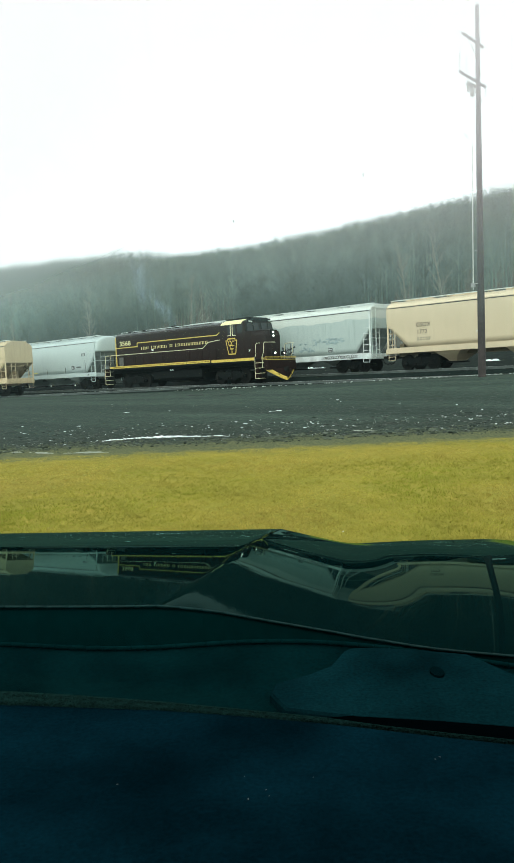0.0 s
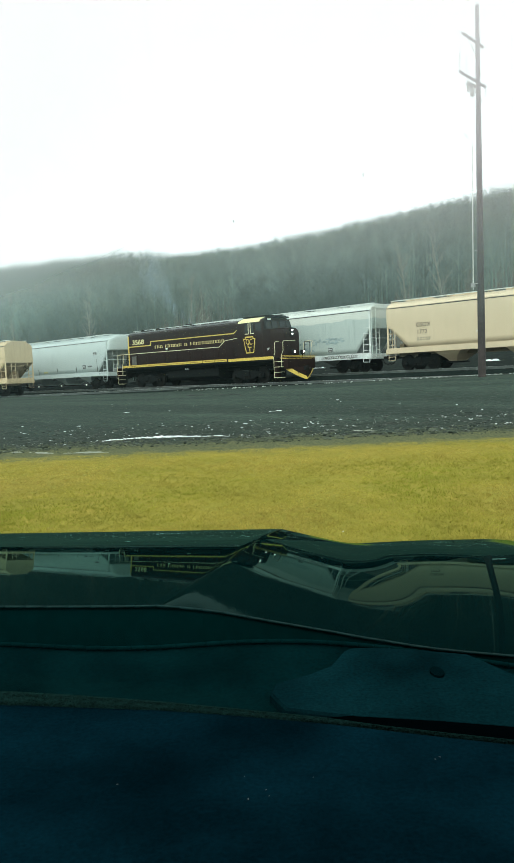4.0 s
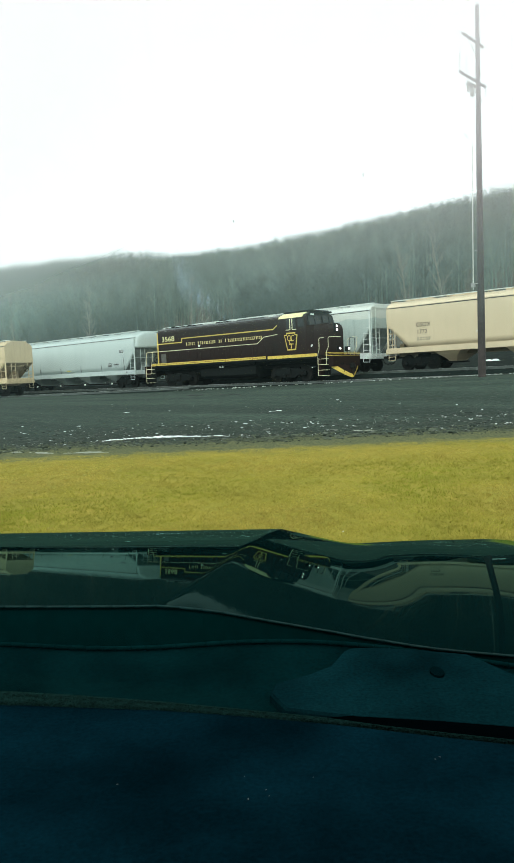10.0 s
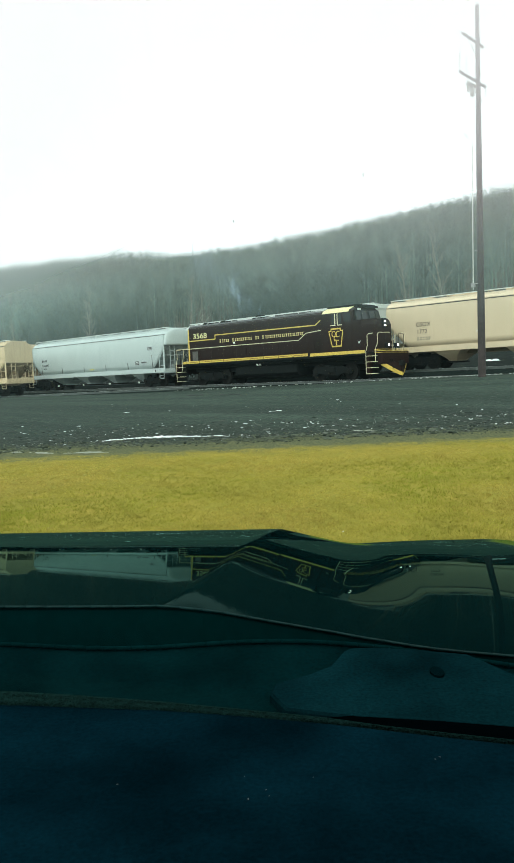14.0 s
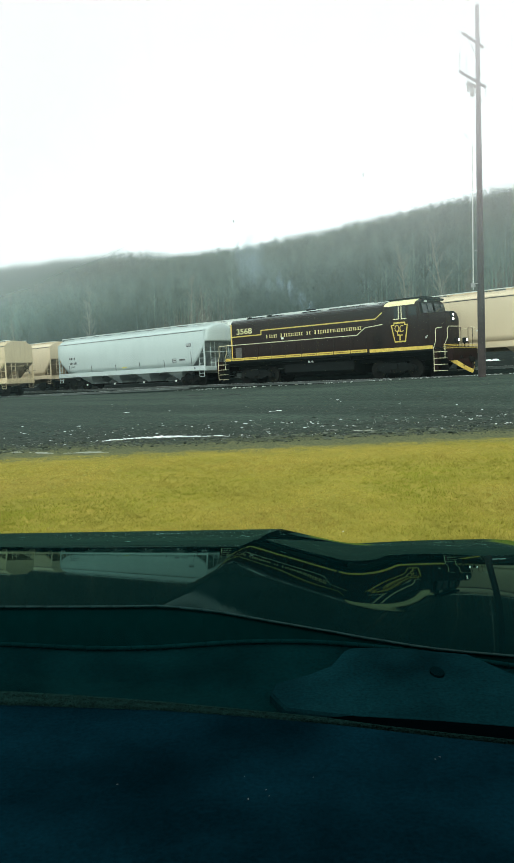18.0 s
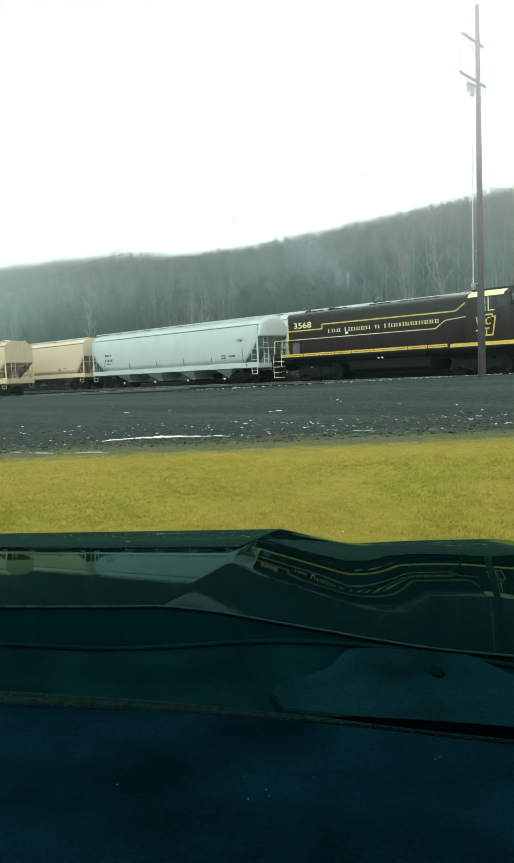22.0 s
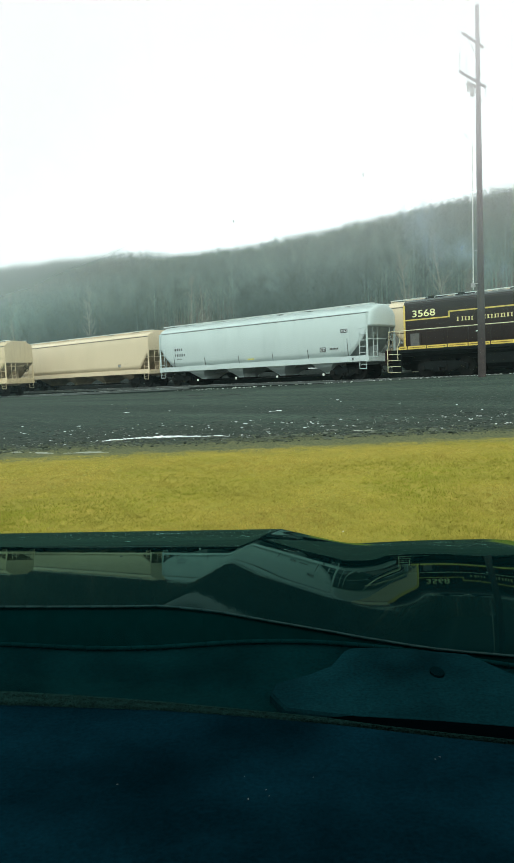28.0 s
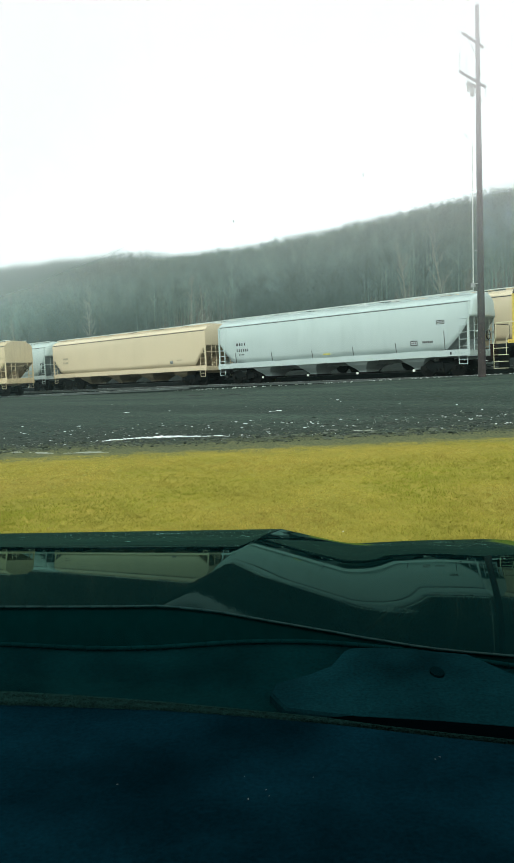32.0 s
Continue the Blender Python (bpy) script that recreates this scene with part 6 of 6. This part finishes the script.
LIP_V = eased(LIP_U, [(-0.8, 0.936), (-0.35, 0.931), (-0.2, 0.921), (-0.06, 0.931), (0.03, 0.926), (0.17, 0.905), (0.26, 0.88), (0.55, 0.77)])
LIP_H = eased(LIP_U, [(-0.8, -0.323), (-0.35, -0.331), (-0.2, -0.345), (-0.06, -0.344), (0.03, -0.341), (0.17, -0.351), (0.26, -0.362), (0.55, -0.375)])
SHELF_U, SHELF_V, SHELF_H = np.append(LIP_U, 0.8), np.append(LIP_V, 0.83) + 0.004, np.append(LIP_H, -0.37) - 0.003
bm = bmesh.new()
shelf = []
for i in range(41):
    u = -1.0 + 1.8 * i / 40
    vf = float(np.interp(u, SHELF_U, SHELF_V))
    hf = float(np.interp(u, SHELF_U, SHELF_H))
    vb = lerp(u, [(-0.8, 0.83), (-0.3, 0.80), (-0.11, 0.765), (0.06, 0.72), (0.25, 0.67), (0.8, 0.5)])
    shelf.append([(u, vf + 0.09, hf - 0.16 + UP), (u, vf + 0.008, hf - 0.004 + UP), (u, vf, hf + UP), (u, vf - 0.012, hf - 0.003 + UP), (u, (vf + vb) / 2, -0.358 + UP), (u, vb - 0.01 + lerp(u, [(0.0, 0.0), (0.12, 0.03), (0.25, 0.045)]), -0.365 + UP)])
loft(bm, shelf, caps=False, closed=False)
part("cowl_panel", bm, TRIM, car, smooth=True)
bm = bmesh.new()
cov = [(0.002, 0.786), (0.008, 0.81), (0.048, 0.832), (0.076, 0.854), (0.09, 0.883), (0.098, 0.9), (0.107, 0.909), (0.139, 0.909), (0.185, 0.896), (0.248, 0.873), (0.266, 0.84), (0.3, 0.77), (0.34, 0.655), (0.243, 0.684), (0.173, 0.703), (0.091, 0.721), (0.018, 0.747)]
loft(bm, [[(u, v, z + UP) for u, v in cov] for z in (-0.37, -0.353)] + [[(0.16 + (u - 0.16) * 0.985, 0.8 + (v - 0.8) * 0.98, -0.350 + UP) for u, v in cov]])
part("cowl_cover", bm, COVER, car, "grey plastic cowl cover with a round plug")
# black strip laid in as the shade of the gap before the dashboard
slab("defroster_slot", [(0.05, 0.722), (0.091, 0.725), (0.173, 0.706), (0.243, 0.688), (0.6, 0.56), (0.6, 0.515), (0.225, 0.65), (0.163, 0.674), (0.061, 0.711)], -0.375, -0.3505, mat("gap_shade_black", (0.0003, 0.0012, 0.0016), 0.9, bump=0.0, spec=0.0), "narrow black strip painted as the shaded gap along the windshield")
bm = bmesh.new()
tube(bm, (0, 0, -0.003), (0, 0, 0.003), 0.0082, 0.0078, seg=20)
bmesh.ops.transform(bm, matrix=pose(0.197, 0.820, -0.3505 + UP) @ Matrix.Diagonal((1, 1.75, 1, 1)), verts=bm.verts)
part("plug", bm, mat("black_plug", (0.0006, 0.0055, 0.0066), 0.9, bump=0.0, spec=0.0), car, "round black plug")
bm = bmesh.new()
pipe(bm, [(u, v, h + UP) for u, v, h in zip(LIP_U, LIP_V, LIP_H)], 0.003, 6)
part("cowl_seal", bm, mat("dark_rubber_seal", (0.0016, 0.0145, 0.0155), 0.8, bump=0.0, spec=0.0), car, "thin grey rubber seal", smooth=True)

# dashboard
DASH_EDGE = [(-1.0, 0.86), (-0.304, 0.80), (-0.111, 0.757), (0.061, 0.709), (0.163, 0.674), (0.225, 0.654), (0.8, 0.46)]
bm = bmesh.new()
rows = []
for i in range(61):
    u = -1.0 + 1.8 * i / 60
    vb = lerp(u, DASH_EDGE)
    row = [(u, vb, -0.42 + UP), (u, vb - 0.002, -0.35 + UP), (u, vb - 0.012, -0.345 + UP)]
    for k in range(14):
        t = (k + 1) / 14
        v = vb - 0.02 + (0.26 - vb) * t
        row.append((u, v, -0.346 + 0.010 * math.sin(math.pi * t) * 0.6 - 0.06 * max(0, t - 0.75) ** 2 * 4 + 0.0016 * noise.noise((u * 9, v * 9, 2)) + UP))
    row += [(u, 0.235, -0.40 + UP), (u, 0.26, -0.7 + UP)]
    rows.append(row)
loft(bm, rows, caps=False, closed=False)
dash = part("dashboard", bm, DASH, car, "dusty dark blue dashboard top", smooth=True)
bm = bmesh.new()
rows = []
for i in range(60):
    u = -1.0 + 1.24 * i / 59
    vb = lerp(u, DASH_EDGE)
    w = lerp(u, [(-0.4, 0.030), (-0.25, 0.022), (-0.1, 0.014), (-0.02, 0.011), (0.06, 0.006), (0.09, 0.003), (0.11, 0.001), (0.24, 0.001)]) * (1 + 0.12 * noise.noise((u * 40, 0, 0)))
    k = min(1, w / 0.02)
    rows.append([(u, vb + 0.004 * k, -0.347 + UP), (u, vb, -0.346 + 0.006 * k + UP), (u, vb - w * 0.45, -0.346 + 0.008 * k + UP), (u, vb - w * 0.55, -0.346 + 0.004 * k + UP), (u, vb - w * 0.65, -0.346 + 0.007 * k + UP), (u, vb - w, -0.346 + 0.004 * k + UP), (u, vb - w, -0.351 + UP)])
loft(bm, rows, caps=False, closed=False)
part("dash_hem", bm, HEM, dash, "worn grey felt edge", smooth=True)
rng = random.Random(11)
for i in range(11):
    bm = bmesh.new()
    u, v = rng.uniform(-0.16, 0.15), rng.uniform(0.5, 0.62)
    s = rng.uniform(0.0003, 0.0007)
    bmesh.ops.create_icosphere(bm, subdivisions=1, radius=s, matrix=pose(u, v, -0.3405 + UP, 0, 0, rng.uniform(0, 180)) @ Matrix.Diagonal((2.2, 1, 0.6, 1)))
    part("dust_speck", bm, mat("pale_dust", (0.08, 0.085, 0.085), 0.9, bump=0.0), dash)

# added bright strips that stand for a sky glint on the front edge
for a, c in ((-0.49, -0.46), (-0.385, -0.33), (-0.31, -0.235)):
    bm = bmesh.new()
    pipe(bm, [(a + (c - a) * i / 6, 2.205, hood_h(a + (c - a) * i / 6, 2.205) + 0.0004 + UP) for i in range(7)], 0.0008, 6)
    part("hood_trim", bm, mat("glint_metal", (0.8, 0.8, 0.8), 0.15, 0.9, var=0.05, bump=0.0), car, "thin bright strip added as a sky glint on the hood")

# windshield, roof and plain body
# haze and lens glare painted into the glass: height, share
GLARE_HAZE = [(-0.13, 0.0), (-0.06, 0.003), (-0.022, 0.005), (0.008, 0.008), (0.024, 0.028), (0.042, 0.078), (0.062, 0.145), (0.082, 0.24), (0.104, 0.45), (0.117, 0.53), (0.138, 0.67), (0.155, 0.74)]
bm = bmesh.new()
rows = []
for i in range(17):
    u = -0.98 + 1.76 * i / 16
    vb = lerp(u, [(-1.0, 0.87), (-0.304, 0.815), (-0.111, 0.772), (0.061, 0.724), (0.23, 0.681), (0.8, 0.515)])
    rows.append([(u * (1 - 0.1 * t), vb - (vb - 0.02) * t, -0.36 + 0.82 * t + 0.03 * math.sin(math.pi * t) + UP) for t in (0, 0.25, 0.5, 0.75, 1)])
loft(bm, rows, caps=False, closed=False)
shield = part("windshield", bm, glass("clear_windshield", (0.85, 0.95, 0.91), glare_haze=[(UP + z, q) for z, q in GLARE_HAZE]), car, "green-tinted windshield with a painted haze that thickens towards the top", smooth=True)
if shield.data.polygons[0].normal.y > 0:
    shield.data.flip_normals()
shield.visible_shadow = False
bm = bmesh.new()
box(bm, -1.0, 0.8, -1.9, 0.06, 0.45 + UP, 0.5 + UP, 0.02)
part("roof", bm, CLOTH, car)
for u in (-0.98, 0.78):
    bm = bmesh.new()
    pipe(bm, [(u, lerp(u, [(-0.98, 0.87), (0.78, 0.53)]) - 0.02, -0.36 + UP), (u * 0.95, 0.03, 0.46 + UP)], 0.04)
    part("front_pillar", bm, CLOTH, car)
    for v in (-0.7, -1.85):
        bm = bmesh.new()
        box(bm, u - 0.03, u + 0.03, v - 0.06, v + 0.06, -0.2 + UP, 0.47 + UP)
        part("pillar", bm, CLOTH, car)
    bm = bmesh.new()
    box(bm, u - 0.04, u + 0.04, -1.9, 0.86 if u < 0 else 0.52, 0.3, -0.17 + UP, 0.02)
    part("door", bm, BODY, car)
    bm = bmesh.new()
    e = 0.86 if u < 0 else 0.52
    side = [(e, -0.36 + UP)] + [(v, hood_h(-1.05 if u < 0 else 0.78, v) + UP - 0.03) for v in (1.05, 1.4, 1.8, 2.2)] + [(2.38, 0.55), (2.38, 0.35), (e, 0.35)]
    loft(bm, [[(u - 0.03, v, z) for v, z in side], [(u + 0.03, v, z) for v, z in side]])
    part("fender", bm, BODY, car)
    for v in (1.75, -1.3):
        uu = u + (0.06 if u < 0 else -0.06)
        bm = bmesh.new()
        tube(bm, (uu - 0.11, v, 0.33), (uu + 0.11, v, 0.33), 0.335, seg=28)
        wh = part("wheel", bm, RUBBER, car)
        bm = bmesh.new()
        tube(bm, (uu - 0.115, v, 0.33), (uu + 0.115, v, 0.33), 0.2, seg=20)
        part("rim", bm, RAIL, wh)
bm = bmesh.new()
box(bm, -0.98, 0.78, 2.36, 2.46, 0.3, 0.78, 0.04)
part("front_bumper", bm, BODY, car)
bm = bmesh.new()
box(bm, -0.98, 0.78, -1.95, -1.87, 0.3, -0.1 + UP, 0.03)
part("tailgate", bm, BODY, car)
bm = bmesh.new()
box(bm, -0.95, 0.75, -1.9, 0.9, 0.26, 0.32)
part("floor_pan", bm, TRIM, car)

# ---- what moves ----
TRAVEL = [(0, -48.453), (1, -48.055), (2, -47.654), (3, -47.237), (4, -46.793), (5, -46.315), (6, -45.796), (7, -45.229), (8, -44.61), (9, -43.936), (10, -43.205), (11, -42.416), (12, -41.569), (13, -40.663), (14, -39.701), (15, -38.683), (16, -37.613), (17, -36.493), (18, -35.325), (19, -34.114), (20, -32.861), (21, -31.57), (22, -30.243), (23, -28.885), (24, -27.496), (25, -26.079), (26, -24.635), (27, -23.165), (28, -21.669), (29, -20.145), (30, -18.592), (31, -17.007), (32, -15.385)]
NEAR_Y = 35.64


def motions():
    for thing, behind, wheels, r in MOVING:
        walk(thing, [(t, pose(s + behind, NEAR_Y, 0)) for t, s in TRAVEL])
        for ws in wheels:
            x = ws.matrix_basis.translation.x
            rows = []
            for i in range(97):
                t = 32 * i / 96
                a = math.degrees((lerp(t, TRAVEL) - TRAVEL[0][1]) / r)
                rows.append((t, Matrix.Translation((x, 0, r)) @ Matrix.Rotation(radians(a), 4, "Y")))
            walk(ws, rows)
    walk(smoke, [(t, pose(s, NEAR_Y, 0)) for t, s in TRAVEL])
    for i, (ob, x, y, z, s) in enumerate(PUFFS):
        rows = []
        for k in range(17):
            t = 2.0 * k
            lag = 0.25 * i * (0.3 + lerp(t, [(0, 0.25), (12, 0.6), (20, 1.0), (32, 1.3)]))
            rows.append((t, pose(x - lag + 0.18 * s * math.sin(0.7 * t + i), y, z + 0.15 * s * math.sin(0.5 * t + 2 * i), 0, 0, 8 * math.sin(0.4 * t + i) - 25)))
        walk(ob, rows)


motions()
